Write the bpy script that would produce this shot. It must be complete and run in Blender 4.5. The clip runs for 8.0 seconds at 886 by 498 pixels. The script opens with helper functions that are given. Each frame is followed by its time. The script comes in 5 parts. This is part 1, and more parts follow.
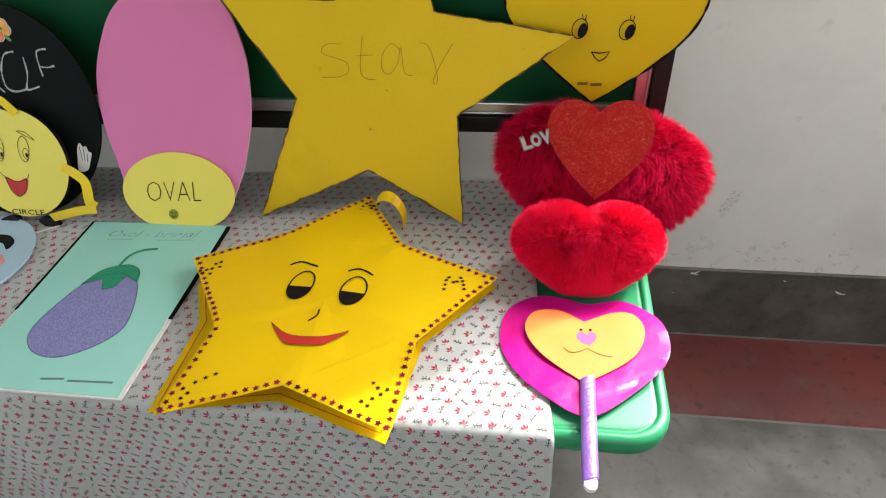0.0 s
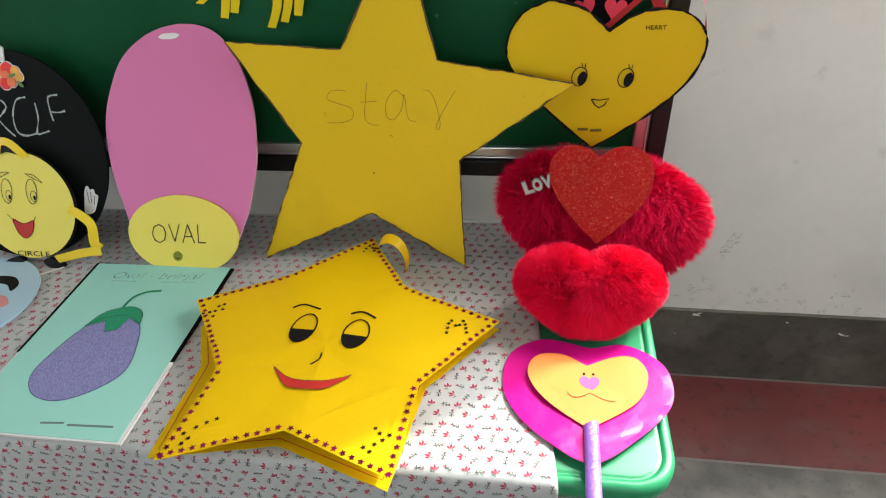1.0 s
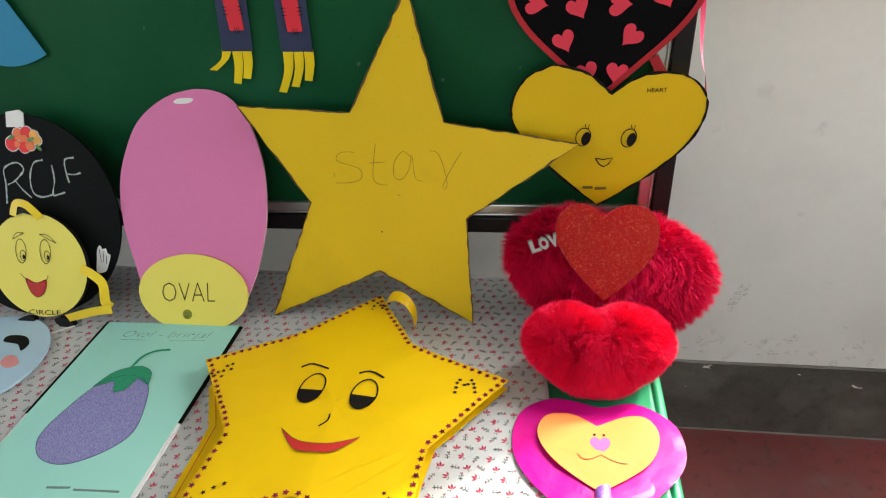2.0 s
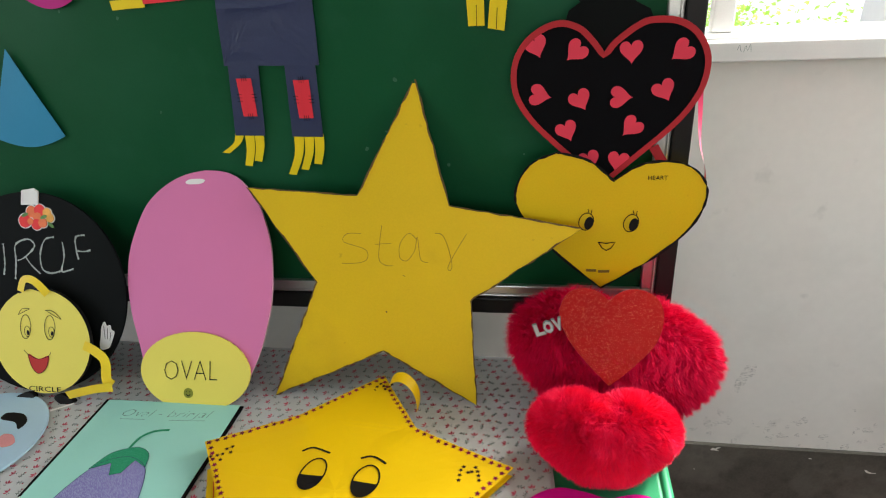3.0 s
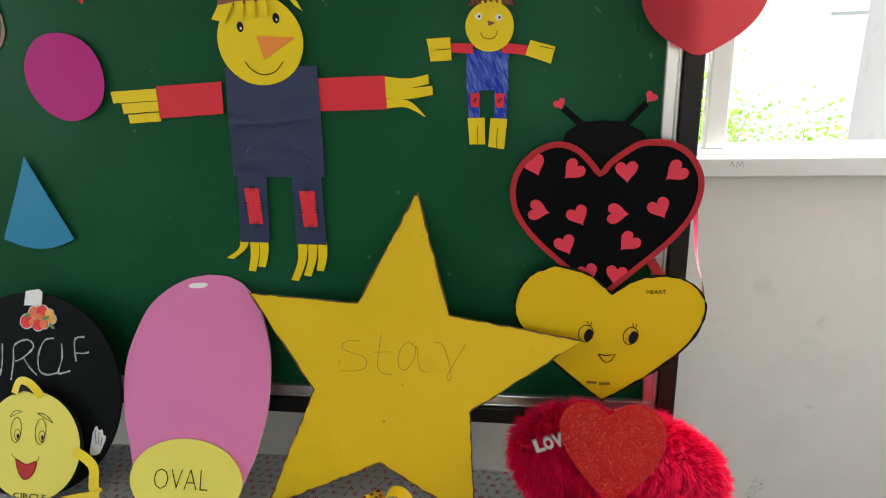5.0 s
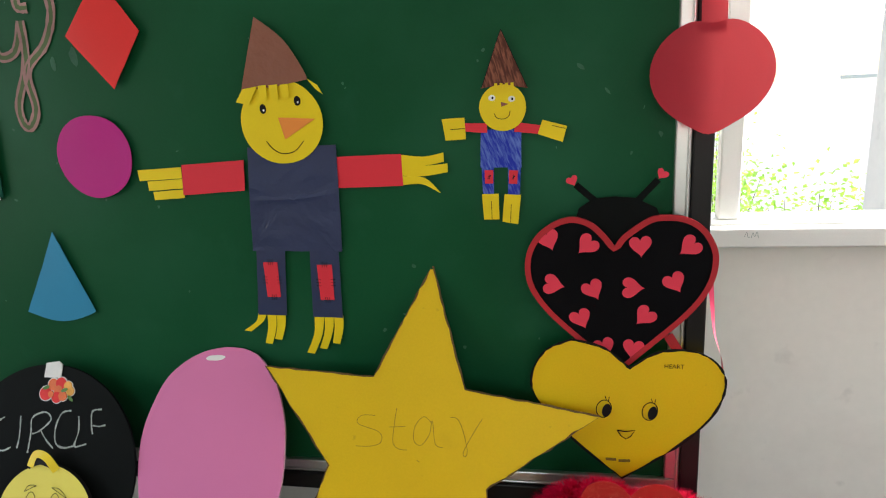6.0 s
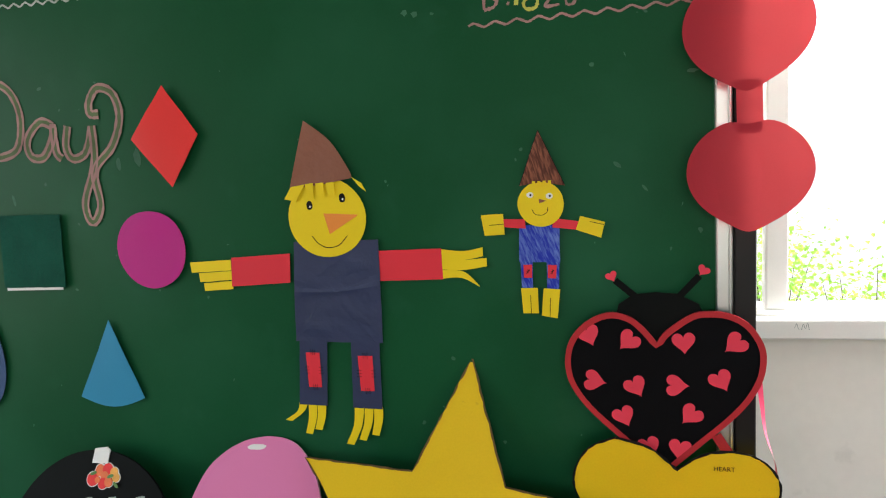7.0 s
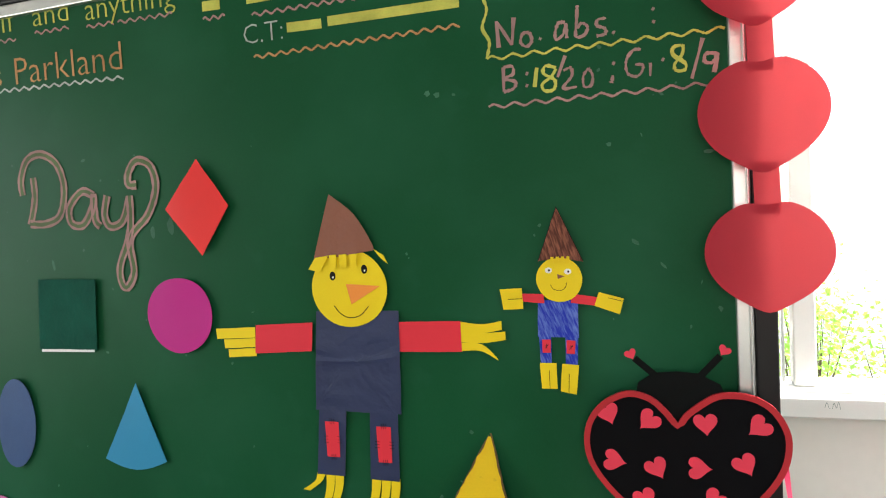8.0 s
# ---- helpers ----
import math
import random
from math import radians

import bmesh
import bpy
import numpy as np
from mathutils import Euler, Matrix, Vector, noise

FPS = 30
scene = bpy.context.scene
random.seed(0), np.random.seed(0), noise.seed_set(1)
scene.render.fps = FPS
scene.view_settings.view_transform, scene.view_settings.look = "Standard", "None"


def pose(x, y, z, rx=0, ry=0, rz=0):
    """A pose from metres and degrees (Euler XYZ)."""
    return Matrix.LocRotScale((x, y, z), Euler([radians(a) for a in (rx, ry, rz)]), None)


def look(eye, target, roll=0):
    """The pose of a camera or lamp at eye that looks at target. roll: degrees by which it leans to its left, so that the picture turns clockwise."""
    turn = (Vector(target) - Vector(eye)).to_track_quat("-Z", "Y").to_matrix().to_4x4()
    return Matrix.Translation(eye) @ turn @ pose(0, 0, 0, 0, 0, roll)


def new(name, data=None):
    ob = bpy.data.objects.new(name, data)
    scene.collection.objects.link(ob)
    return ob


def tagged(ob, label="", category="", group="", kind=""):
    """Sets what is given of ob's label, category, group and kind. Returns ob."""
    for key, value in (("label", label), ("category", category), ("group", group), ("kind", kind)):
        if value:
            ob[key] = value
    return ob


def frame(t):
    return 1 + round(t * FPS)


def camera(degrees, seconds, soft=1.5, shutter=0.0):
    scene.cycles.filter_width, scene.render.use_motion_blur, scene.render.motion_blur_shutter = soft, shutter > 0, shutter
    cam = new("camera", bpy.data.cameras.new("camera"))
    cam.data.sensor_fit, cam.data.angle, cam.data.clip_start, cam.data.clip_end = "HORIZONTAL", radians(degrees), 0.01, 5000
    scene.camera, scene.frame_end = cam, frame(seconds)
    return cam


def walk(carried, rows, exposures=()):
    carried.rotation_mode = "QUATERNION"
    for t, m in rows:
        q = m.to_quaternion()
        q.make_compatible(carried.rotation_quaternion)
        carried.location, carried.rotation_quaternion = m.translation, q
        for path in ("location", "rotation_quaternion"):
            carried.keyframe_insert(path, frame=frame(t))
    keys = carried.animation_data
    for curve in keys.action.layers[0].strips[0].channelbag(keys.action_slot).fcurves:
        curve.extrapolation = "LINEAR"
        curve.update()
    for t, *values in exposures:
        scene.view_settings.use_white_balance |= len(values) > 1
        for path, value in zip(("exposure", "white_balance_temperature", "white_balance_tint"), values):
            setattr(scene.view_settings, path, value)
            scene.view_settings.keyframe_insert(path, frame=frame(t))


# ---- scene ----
cam = camera(69.5, 8.0, soft=1.1)
PATH = [
    (0.0, (0.234, 0.141, 1.503), (-0.026, 1.644, 0.209), -3.8),
    (0.5, (0.232, 0.143, 1.510), (-0.027, 1.680, 0.257), -3.5),
    (1.0, (0.232, 0.142, 1.515), (-0.036, 1.717, 0.312), -3.6),
    (1.5, (0.232, 0.145, 1.525), (-0.051, 1.752, 0.368), -4.3),
    (3.0, (0.226, 0.155, 1.567), (-0.076, 1.911, 0.659), -3.5),
    (3.5, (0.227, 0.159, 1.578), (-0.079, 1.951, 0.745), -3.3),
    (4.0, (0.226, 0.162, 1.592), (-0.079, 1.982, 0.821), -2.9),
    (5.5, (0.233, 0.166, 1.620), (-0.091, 2.049, 1.031), -2.5),
    (6.0, (0.234, 0.165, 1.638), (-0.130, 2.071, 1.152), -3.1),
    (6.5, (0.238, 0.162, 1.659), (-0.190, 2.081, 1.293), -4.0),
    (7.0, (0.245, 0.163, 1.684), (-0.249, 2.082, 1.414), -3.7),
    (7.5, (0.254, 0.159, 1.702), (-0.315, 2.067, 1.514), -3.2),
    (8.0, (0.269, 0.158, 1.723), (-0.312, 2.069, 1.617), -3.2),
]
walk(cam, [(t, look(eye, target, roll)) for t, eye, target, roll in PATH],
     exposures=[(0.0, 1.08), (3.5, 1.12), (5.5, 1.08), (6.5, 1.08), (7.0, 1.22), (7.5, 1.42), (8.0, 1.5)])

# ---- light: sun, sky and lamps in seen and assumed windows ----
SUN_AZ, SUN_EL = 54.0, 40.0
world = bpy.data.worlds.new("sky")
scene.world = world
world.use_nodes = True
wn = world.node_tree
sky = wn.nodes.new("ShaderNodeTexSky")
sky.sky_type, sky.sun_disc = "NISHITA", False
sky.sun_elevation, sky.sun_rotation = radians(SUN_EL), radians(SUN_AZ)
wn.links.new(sky.outputs[0], wn.nodes["Background"].inputs[0])
wn.nodes["Background"].inputs[1].default_value = 0.15


def lamp(name, kind, m, energy, colour, **more):
    data = bpy.data.lights.new(name, kind)
    data.energy, data.color = energy, colour
    for key, value in more.items():
        if key == "angle":
            data.angle = value
        if key == "size":
            data.shape, data.size, data.size_y = "RECTANGLE", value[0], value[1]
    ob = new(name, data)
    ob.matrix_world = m
    return ob


az, el = radians(SUN_AZ), radians(SUN_EL)
to_sun = Vector((math.sin(az) * math.cos(el), math.cos(az) * math.cos(el), math.sin(el)))
lamp("sun", "SUN", look(to_sun * 20, (0, 0, 0)), 3.0, (1.0, 0.95, 0.86), angle=radians(1.2))
# daylight in the window beside the board, and in assumed left and rear ones
lamp("daylight_left", "AREA", look((-2.78, -0.2, 1.75), (1.0, 0.2, 1.3)), 11.5, (0.98, 0.99, 0.97), size=(2.0, 1.3))
# fill lamp in an unseen opening, added to brighten the table
lamp("fill_right", "AREA", look((2.59, 0.65, 1.75), (0.0, 0.85, 0.85)), 5.5, (1.0, 0.99, 0.97), size=(1.2, 1.2))
lamp("daylight_rear", "AREA", look((0.7, -2.98, 1.8), (0.6, 1.0, 0.9)), 8.6, (1.0, 0.95, 0.87), size=(2.4, 1.3))
lamp("daylight_beside", "AREA", look((0.86, 1.60, 2.13), (0.55, 0.2, 0.9)), 17, (1.0, 0.99, 0.96), size=(0.5, 0.5))
# fill lamp in the added far opening, to brighten cloth and cushions
lamp("fill_far_opening", "AREA", look((1.65, 1.62, 1.85), (0.1, 0.9, 0.85)), 26, (1.0, 0.98, 0.97), size=(0.7, 1.0))

# ---- materials ----
def surface(name, colour, rough=0.6, var=0.12, scale=40.0, bump=0.1, metal=0.0, coat=0.0, sheen=0.0,
            fine=400.0, spots=None, trans=0.0, island=0.0, obj_random=0.0, bump_scale=None, spec=0.25, spots2=None):
    """A procedural surface: base colour with stains and grain at two scales, and a fine relief."""
    m = bpy.data.materials.new(name)
    m.use_nodes = True
    t = m.node_tree
    n, l = t.nodes, t.links
    b = n["Principled BSDF"]
    b.inputs["Roughness"].default_value = rough
    b.inputs["Metallic"].default_value = metal
    b.inputs["Coat Weight"].default_value = coat
    b.inputs["Sheen Weight"].default_value = sheen
    b.inputs["Specular IOR Level"].default_value = spec
    if trans:
        b.inputs["Transmission Weight"].default_value = trans
    co = n.new("ShaderNodeTexCoord")
    big = n.new("ShaderNodeTexNoise")
    big.inputs["Scale"].default_value, big.inputs["Detail"].default_value = scale * 0.2, 5
    small = n.new("ShaderNodeTexNoise")
    small.inputs["Scale"].default_value, small.inputs["Detail"].default_value = fine, 3
    for k in (big, small):
        l.new(co.outputs["Object"], k.inputs["Vector"])
    add = n.new("ShaderNodeMath")
    add.operation = "MULTIPLY_ADD"
    l.new(small.outputs[0], add.inputs[0])
    add.inputs[1].default_value = 0.4
    l.new(big.outputs[0], add.inputs[2])
    ramp = n.new("ShaderNodeMapRange")
    ramp.inputs[1].default_value, ramp.inputs[2].default_value = 0.35, 1.05
    ramp.inputs[3].default_value, ramp.inputs[4].default_value = 1 - var, 1 + var
    l.new(add.outputs[0], ramp.inputs[0])
    last = ramp.outputs[0]
    if island or obj_random:
        rnd = n.new("ShaderNodeNewGeometry") if island else n.new("ShaderNodeObjectInfo")
        src = rnd.outputs["Random Per Island"] if island else rnd.outputs["Random"]
        mr = n.new("ShaderNodeMapRange")
        s = island or obj_random
        mr.inputs[3].default_value, mr.inputs[4].default_value = 1 - s, 1 + s
        l.new(src, mr.inputs[0])
        mul = n.new("ShaderNodeMath")
        mul.operation = "MULTIPLY"
        l.new(last, mul.inputs[0])
        l.new(mr.outputs[0], mul.inputs[1])
        last = mul.outputs[0]
    mix = n.new("ShaderNodeVectorMath")
    mix.operation = "SCALE"
    mix.inputs[0].default_value = colour
    l.new(last, mix.inputs["Scale"])
    out = mix.outputs[0]
    for layer in [q for q in (spots, spots2) if q]:
        sc, lo, hi, col = layer
        sp = n.new("ShaderNodeTexNoise")
        sp.inputs["Scale"].default_value, sp.inputs["Detail"].default_value = sc, 6
        l.new(co.outputs["Object"], sp.inputs["Vector"])
        sr = n.new("ShaderNodeMapRange")
        sr.inputs[1].default_value, sr.inputs[2].default_value = lo, hi
        l.new(sp.outputs[0], sr.inputs[0])
        mx = n.new("ShaderNodeMix")
        mx.data_type = "RGBA"
        l.new(sr.outputs[0], mx.inputs["Factor"])
        l.new(out, mx.inputs["A"])
        mx.inputs["B"].default_value = (*col, 1)
        out = mx.outputs["Result"]
    l.new(out, b.inputs["Base Color"])
    if bump:
        bp = n.new("ShaderNodeBump")
        bp.inputs["Strength"].default_value, bp.inputs["Distance"].default_value = bump, 0.007 if bump_scale else 0.002
        if bump_scale:
            bn = n.new("ShaderNodeTexNoise")
            bn.inputs["Scale"].default_value, bn.inputs["Detail"].default_value = bump_scale, 4
            l.new(co.outputs["Object"], bn.inputs["Vector"])
            l.new(bn.outputs[0], bp.inputs["Height"])
        else:
            l.new(add.outputs[0], bp.inputs["Height"])
        l.new(bp.outputs[0], b.inputs["Normal"])
    return m


def crayon(name, colour, pale, angle=60.0, scale=260.0):
    """Pencil hatching: fine strokes of colour over pale paper."""
    m = surface(name, colour, 0.7, 0.1)
    t = m.node_tree
    n, l = t.nodes, t.links
    co, mp = n.new("ShaderNodeTexCoord"), n.new("ShaderNodeMapping")
    mp.inputs["Rotation"].default_value = (0, 0, radians(angle))
    l.new(co.outputs["Object"], mp.inputs[0])
    st = n.new("ShaderNodeMapping")
    st.inputs["Scale"].default_value = (0.18, 1, 1)
    l.new(mp.outputs[0], st.inputs[0])
    ns = n.new("ShaderNodeTexNoise")
    ns.inputs["Scale"].default_value, ns.inputs["Detail"].default_value = scale, 3
    l.new(st.outputs[0], ns.inputs["Vector"])
    r = n.new("ShaderNodeMapRange")
    r.inputs[1].default_value, r.inputs[2].default_value = 0.42, 0.68
    l.new(ns.outputs[0], r.inputs[0])
    mx = n.new("ShaderNodeMix")
    mx.data_type = "RGBA"
    l.new(r.outputs[0], mx.inputs["Factor"])
    mx.inputs["A"].default_value, mx.inputs["B"].default_value = (*colour, 1), (*pale, 1)
    l.new(mx.outputs["Result"], n["Principled BSDF"].inputs["Base Color"])
    return m


def glitter(name, colour):
    """Glitter foam: a granular red sheet in which single flakes shine."""
    m = surface(name, colour, 0.55, 0.25, fine=900)
    t = m.node_tree
    n, l = t.nodes, t.links
    b = n["Principled BSDF"]
    b.inputs["Specular IOR Level"].default_value = 0.1
    co = n.new("ShaderNodeTexCoord")
    v = n.new("ShaderNodeTexVoronoi")
    v.inputs["Scale"].default_value = 1500
    l.new(co.outputs["Object"], v.inputs["Vector"])
    sep = n.new("ShaderNodeSeparateColor")
    l.new(v.outputs["Color"], sep.inputs[0])
    gt = n.new("ShaderNodeMapRange")
    gt.inputs[1].default_value, gt.inputs[2].default_value = 0.95, 0.975
    l.new(sep.outputs[0], gt.inputs[0])
    mx = n.new("ShaderNodeMix")
    mx.data_type = "RGBA"
    l.new(gt.outputs[0], mx.inputs["Factor"])
    l.new(b.inputs["Base Color"].links[0].from_socket, mx.inputs["A"])
    mx.inputs["B"].default_value = (0.92, 0.30, 0.15, 1)
    l.new(mx.outputs["Result"], b.inputs["Base Color"])
    rg = n.new("ShaderNodeMapRange")
    rg.inputs[3].default_value, rg.inputs[4].default_value = 0.25, 0.75
    l.new(sep.outputs[1], rg.inputs[0])
    l.new(rg.outputs[0], b.inputs["Roughness"])
    mt = n.new("ShaderNodeMath")
    mt.operation = "MULTIPLY"
    mt.inputs[1].default_value = 0.5
    l.new(gt.outputs[0], mt.inputs[0])
    l.new(mt.outputs[0], b.inputs["Metallic"])
    bp = n.new("ShaderNodeBump")
    bp.inputs["Strength"].default_value, bp.inputs["Distance"].default_value = 0.6, 0.001
    l.new(v.outputs["Color"], bp.inputs["Height"])
    l.new(bp.outputs[0], b.inputs["Normal"])
    return m


M = {}
M["wall"] = surface("wall_paint", (0.71, 0.68, 0.625), 0.7, 0.07, 5, 0.3, fine=45, spots=(2.2, 0.54, 0.85, (0.56, 0.535, 0.485)), spots2=(11.0, 0.64, 0.85, (0.46, 0.44, 0.40)))
M["wall_grime"] = surface("wall_scuffs", (0.36, 0.35, 0.33), 0.8, 0.3, 60, 0.2)
M["dado"] = surface("dark_cement", (0.085, 0.077, 0.063), 0.5, 0.5, 20, 0.4, fine=170, spots=(6.0, 0.5, 0.8, (0.17, 0.155, 0.13)), spots2=(27.0, 0.55, 0.95, (0.04, 0.036, 0.03)))
M["floor"] = surface("grey_cement_floor", (0.062, 0.059, 0.052), 0.42, 0.5, 14, 0.5, fine=260, spec=0.3, spots=(5.0, 0.45, 0.75, (0.125, 0.118, 0.104)), spots2=(42.0, 0.56, 0.80, (0.036, 0.034, 0.030)))
M["red_floor"] = surface("red_oxide_cement", (0.088, 0.017, 0.015), 0.45, 0.45, 14, 0.3, fine=260, spec=0.3, spots=(6.0, 0.5, 0.8, (0.075, 0.042, 0.036)), spots2=(34.0, 0.57, 0.75, (0.035, 0.012, 0.010)))
M["joint"] = surface("floor_joint", (0.11, 0.10, 0.09), 0.7, 0.3)
M["ceiling"] = surface("ceiling_white", (0.75, 0.74, 0.72), 0.8, 0.05)
M["board"] = surface("green_chalkboard", (0.006, 0.073, 0.027), 0.45, 0.14, 8, 0.12, fine=220, spec=0.10, spots=(2.3, 0.48, 0.8, (0.017, 0.105, 0.050)), spots2=(9.0, 0.6, 0.85, (0.013, 0.09, 0.041)))
M["silver"] = surface("brushed_aluminium", (0.62, 0.62, 0.6), 0.35, 0.1, metal=0.9)
M["blackframe"] = surface("black_moulding", (0.012, 0.011, 0.011), 0.4, 0.2)
M["upvc"] = surface("white_window_frame", (0.72, 0.71, 0.68), 0.45, 0.06)
M["green_plastic"] = surface("green_moulded_plastic", (0.02, 0.27, 0.11), 0.38, 0.08, 60, 0.15, fine=700, spec=0.5)
M["cloth"] = surface("printed_cotton", (0.49, 0.51, 0.50), 0.85, 0.08, 20, 0.3, fine=1400, sheen=0.15)
M["print_red"] = surface("print_red", (0.50, 0.075, 0.12), 0.85, 0.3, fine=900, bump=0)
M["print_dark"] = surface("print_dark", (0.075, 0.10, 0.085), 0.85, 0.3, fine=900, bump=0)
M["yellow_card"] = surface("yellow_card", (0.70, 0.475, 0.004), 0.5, 0.1, 14, 0.15, fine=300, spots=(5.0, 0.58, 0.82, (0.56, 0.35, 0.008)), spots2=(30.0, 0.68, 0.8, (0.42, 0.27, 0.01)))
M["yellow_sheet"] = surface("yellow_chart_paper", (0.76, 0.49, 0.003), 0.42, 0.06, 14, 0.12, fine=500)
M["yellow_pale"] = surface("pale_yellow_card", (0.82, 0.70, 0.12), 0.5, 0.05, 14, 0.1)
M["yellow_paper"] = surface("yellow_paper", (0.80, 0.60, 0.008), 0.5, 0.07, 14, 0.15)
M["card_edge"] = surface("brown_card_edge", (0.13, 0.08, 0.03), 0.8, 0.4)
M["ink"] = surface("black_marker_ink", (0.010, 0.009, 0.009), 0.5, 0.3, bump=0, spec=0.12)
M["grey_pencil"] = surface("grey_pencil", (0.16, 0.24, 0.22), 0.7, 0.4, bump=0)
M["pencil"] = surface("brown_pen_line", (0.20, 0.13, 0.02), 0.6, 0.3, bump=0)
M["pink"] = surface("pink_foam_sheet", (0.68, 0.19, 0.40), 0.6, 0.05, 14, 0.1, fine=500)
M["pink_edge"] = surface("pink_foam_edge", (0.72, 0.42, 0.52), 0.6, 0.1)
M["white"] = surface("white_paper", (0.78, 0.77, 0.75), 0.6, 0.06)
M["mint"] = surface("mint_paper", (0.33, 0.68, 0.58), 0.6, 0.04, 14, 0.08, fine=600)
M["black_card"] = surface("black_card", (0.005, 0.006, 0.006), 0.65, 0.35, 14, 0.15, spec=0.06)
M["black_felt"] = surface("black_board_paint", (0.005, 0.005, 0.006), 0.85, 0.4, 14, 0.15, spec=0.05)
M["chalk_white"] = surface("white_chalk", (0.42, 0.46, 0.43), 0.9, 0.5, 80, 0, fine=700)
M["chalk_yellow"] = surface("yellow_chalk", (0.50, 0.50, 0.10), 0.9, 0.4, 80, 0, fine=700)
M["chalk_pink"] = surface("pink_chalk", (0.36, 0.21, 0.20), 0.9, 0.4, 80, 0, fine=700)
M["chalk_orange"] = surface("orange_chalk", (0.46, 0.25, 0.11), 0.9, 0.4, 80, 0, fine=700)
M["chalk_fill"] = surface("dim_olive_chalk", (0.10, 0.15, 0.07), 0.9, 0.5, 80, 0, fine=500)
M["chalk_smear"] = surface("chalk_dust", (0.05, 0.135, 0.085), 0.9, 0.4, 80, 0, fine=300)
M["red_card"] = surface("red_card", (0.76, 0.022, 0.020), 0.5, 0.07, 14, 0.12)
M["red_paper"] = surface("red_paper", (0.70, 0.03, 0.05), 0.55, 0.06, 14, 0.12)
M["red_rim"] = surface("red_felt_rim", (0.42, 0.022, 0.03), 0.7, 0.15, 30, 0.2)
M["spot_red"] = surface("coral_red_paper", (0.72, 0.045, 0.085), 0.6, 0.06)
M["garland"] = surface("red_garland_paper", (0.60, 0.03, 0.06), 0.5, 0.08, 14, 0.1)
gt = M["garland"].node_tree
glow_ = gt.nodes.new("ShaderNodeBsdfTranslucent")
# window glare put into the colour: paler than the red paper itself
glow_.inputs[0].default_value = (0.56, 0.22, 0.22, 1)
gm_ = gt.nodes.new("ShaderNodeMixShader")
gm_.inputs[0].default_value = 0.45
gt.links.new(gt.nodes["Principled BSDF"].outputs[0], gm_.inputs[1])
gt.links.new(glow_.outputs[0], gm_.inputs[2])
gt.links.new(gm_.outputs[0], gt.nodes["Material Output"].inputs[0])
M["ribbon_pink"] = surface("pink_satin_ribbon", (0.75, 0.05, 0.14), 0.35, 0.1, sheen=0.3)
M["magenta"] = surface("magenta_card", (0.47, 0.005, 0.21), 0.5, 0.06, 14, 0.12)
M["blue_card"] = surface("blue_card", (0.028, 0.24, 0.42), 0.55, 0.12, 20, 0.12)
M["dark_green_card"] = surface("dark_green_velvet_paper", (0.006, 0.070, 0.045), 0.8, 0.35, 60, 0.4, bump_scale=90, spec=0.1)
M["navy"] = surface("navy_paper", (0.021, 0.031, 0.088), 0.42, 0.2, 20, 0.6, bump_scale=16, spec=0.45)
M["denim"] = surface("blue_grey_card", (0.035, 0.075, 0.18), 0.55, 0.2, 30, 0.3, bump_scale=30)
M["brown"] = surface("brown_paper", (0.24, 0.085, 0.05), 0.5, 0.12, 20, 0.9, bump_scale=25, spec=0.4)
M["orange"] = surface("orange_paper", (0.82, 0.27, 0.05), 0.5, 0.06)
M["brown_crayon"] = crayon("brown_crayon", (0.085, 0.025, 0.015), (0.28, 0.10, 0.06), 75)
M["blue_crayon"] = crayon("blue_crayon", (0.012, 0.03, 0.38), (0.12, 0.19, 0.55), 70)
M["purple_pencil"] = crayon("purple_pencil", (0.20, 0.18, 0.42), (0.33, 0.36, 0.55), 40, 950)
M["green_pencil"] = crayon("green_pencil", (0.012, 0.25, 0.12), (0.05, 0.36, 0.19), 40, 950)
M["blue_pencil"] = surface("dark_blue_pencil", (0.035, 0.05, 0.12), 0.7, 0.3, bump=0)
M["fur_dark"] = surface("crimson_long_fur", (0.72, 0.002, 0.060), 0.6, 0.12, 30, 0, island=0.22, spec=0.18)
M["fur_bright"] = surface("scarlet_plush_fur", (0.95, 0.006, 0.075), 0.55, 0.08, 30, 0, island=0.12, spec=0.3)
M["glitter"] = glitter("red_glitter_foam", (0.34, 0.006, 0.006))
M["badge"] = surface("pewter_badge", (0.46, 0.49, 0.48), 0.4, 0.25, metal=0.4)
M["badge_rim"] = surface("dull_pewter_rim", (0.20, 0.22, 0.21), 0.5, 0.3, metal=0.3)
M["fan_magenta"] = surface("glossy_magenta_foil", (0.58, 0.005, 0.22), 0.32, 0.08, 14, 0.3, bump_scale=24, coat=0.25)
M["fan_orange"] = surface("orange_yellow_paper", (0.84, 0.26, 0.055), 0.5, 0.1, 6)
M["nose_pink"] = surface("deep_pink_paper", (0.60, 0.10, 0.28), 0.55, 0.06)
M["foil"] = surface("purple_wrapping_foil", (0.30, 0.15, 0.55), 0.3, 0.2, 60, 0.2, metal=0.3, bump_scale=120)
M["plate"] = surface("light_blue_card", (0.42, 0.60, 0.72), 0.5, 0.05)
M["cheek"] = surface("pink_cheek_crayon", (0.72, 0.30, 0.30), 0.7, 0.2)
M["sticker"] = surface("plum_foil_star", (0.20, 0.010, 0.055), 0.35, 0.2, metal=0.2, obj_random=0.5)
M["sticker_dark"] = surface("dark_star_sticker", (0.035, 0.012, 0.01), 0.5, 0.2)
M["tongue"] = surface("red_felt_pen", (0.52, 0.03, 0.025), 0.5, 0.2)
M["smiley"] = surface("olive_smiley_sticker", (0.25, 0.26, 0.03), 0.4, 0.3)
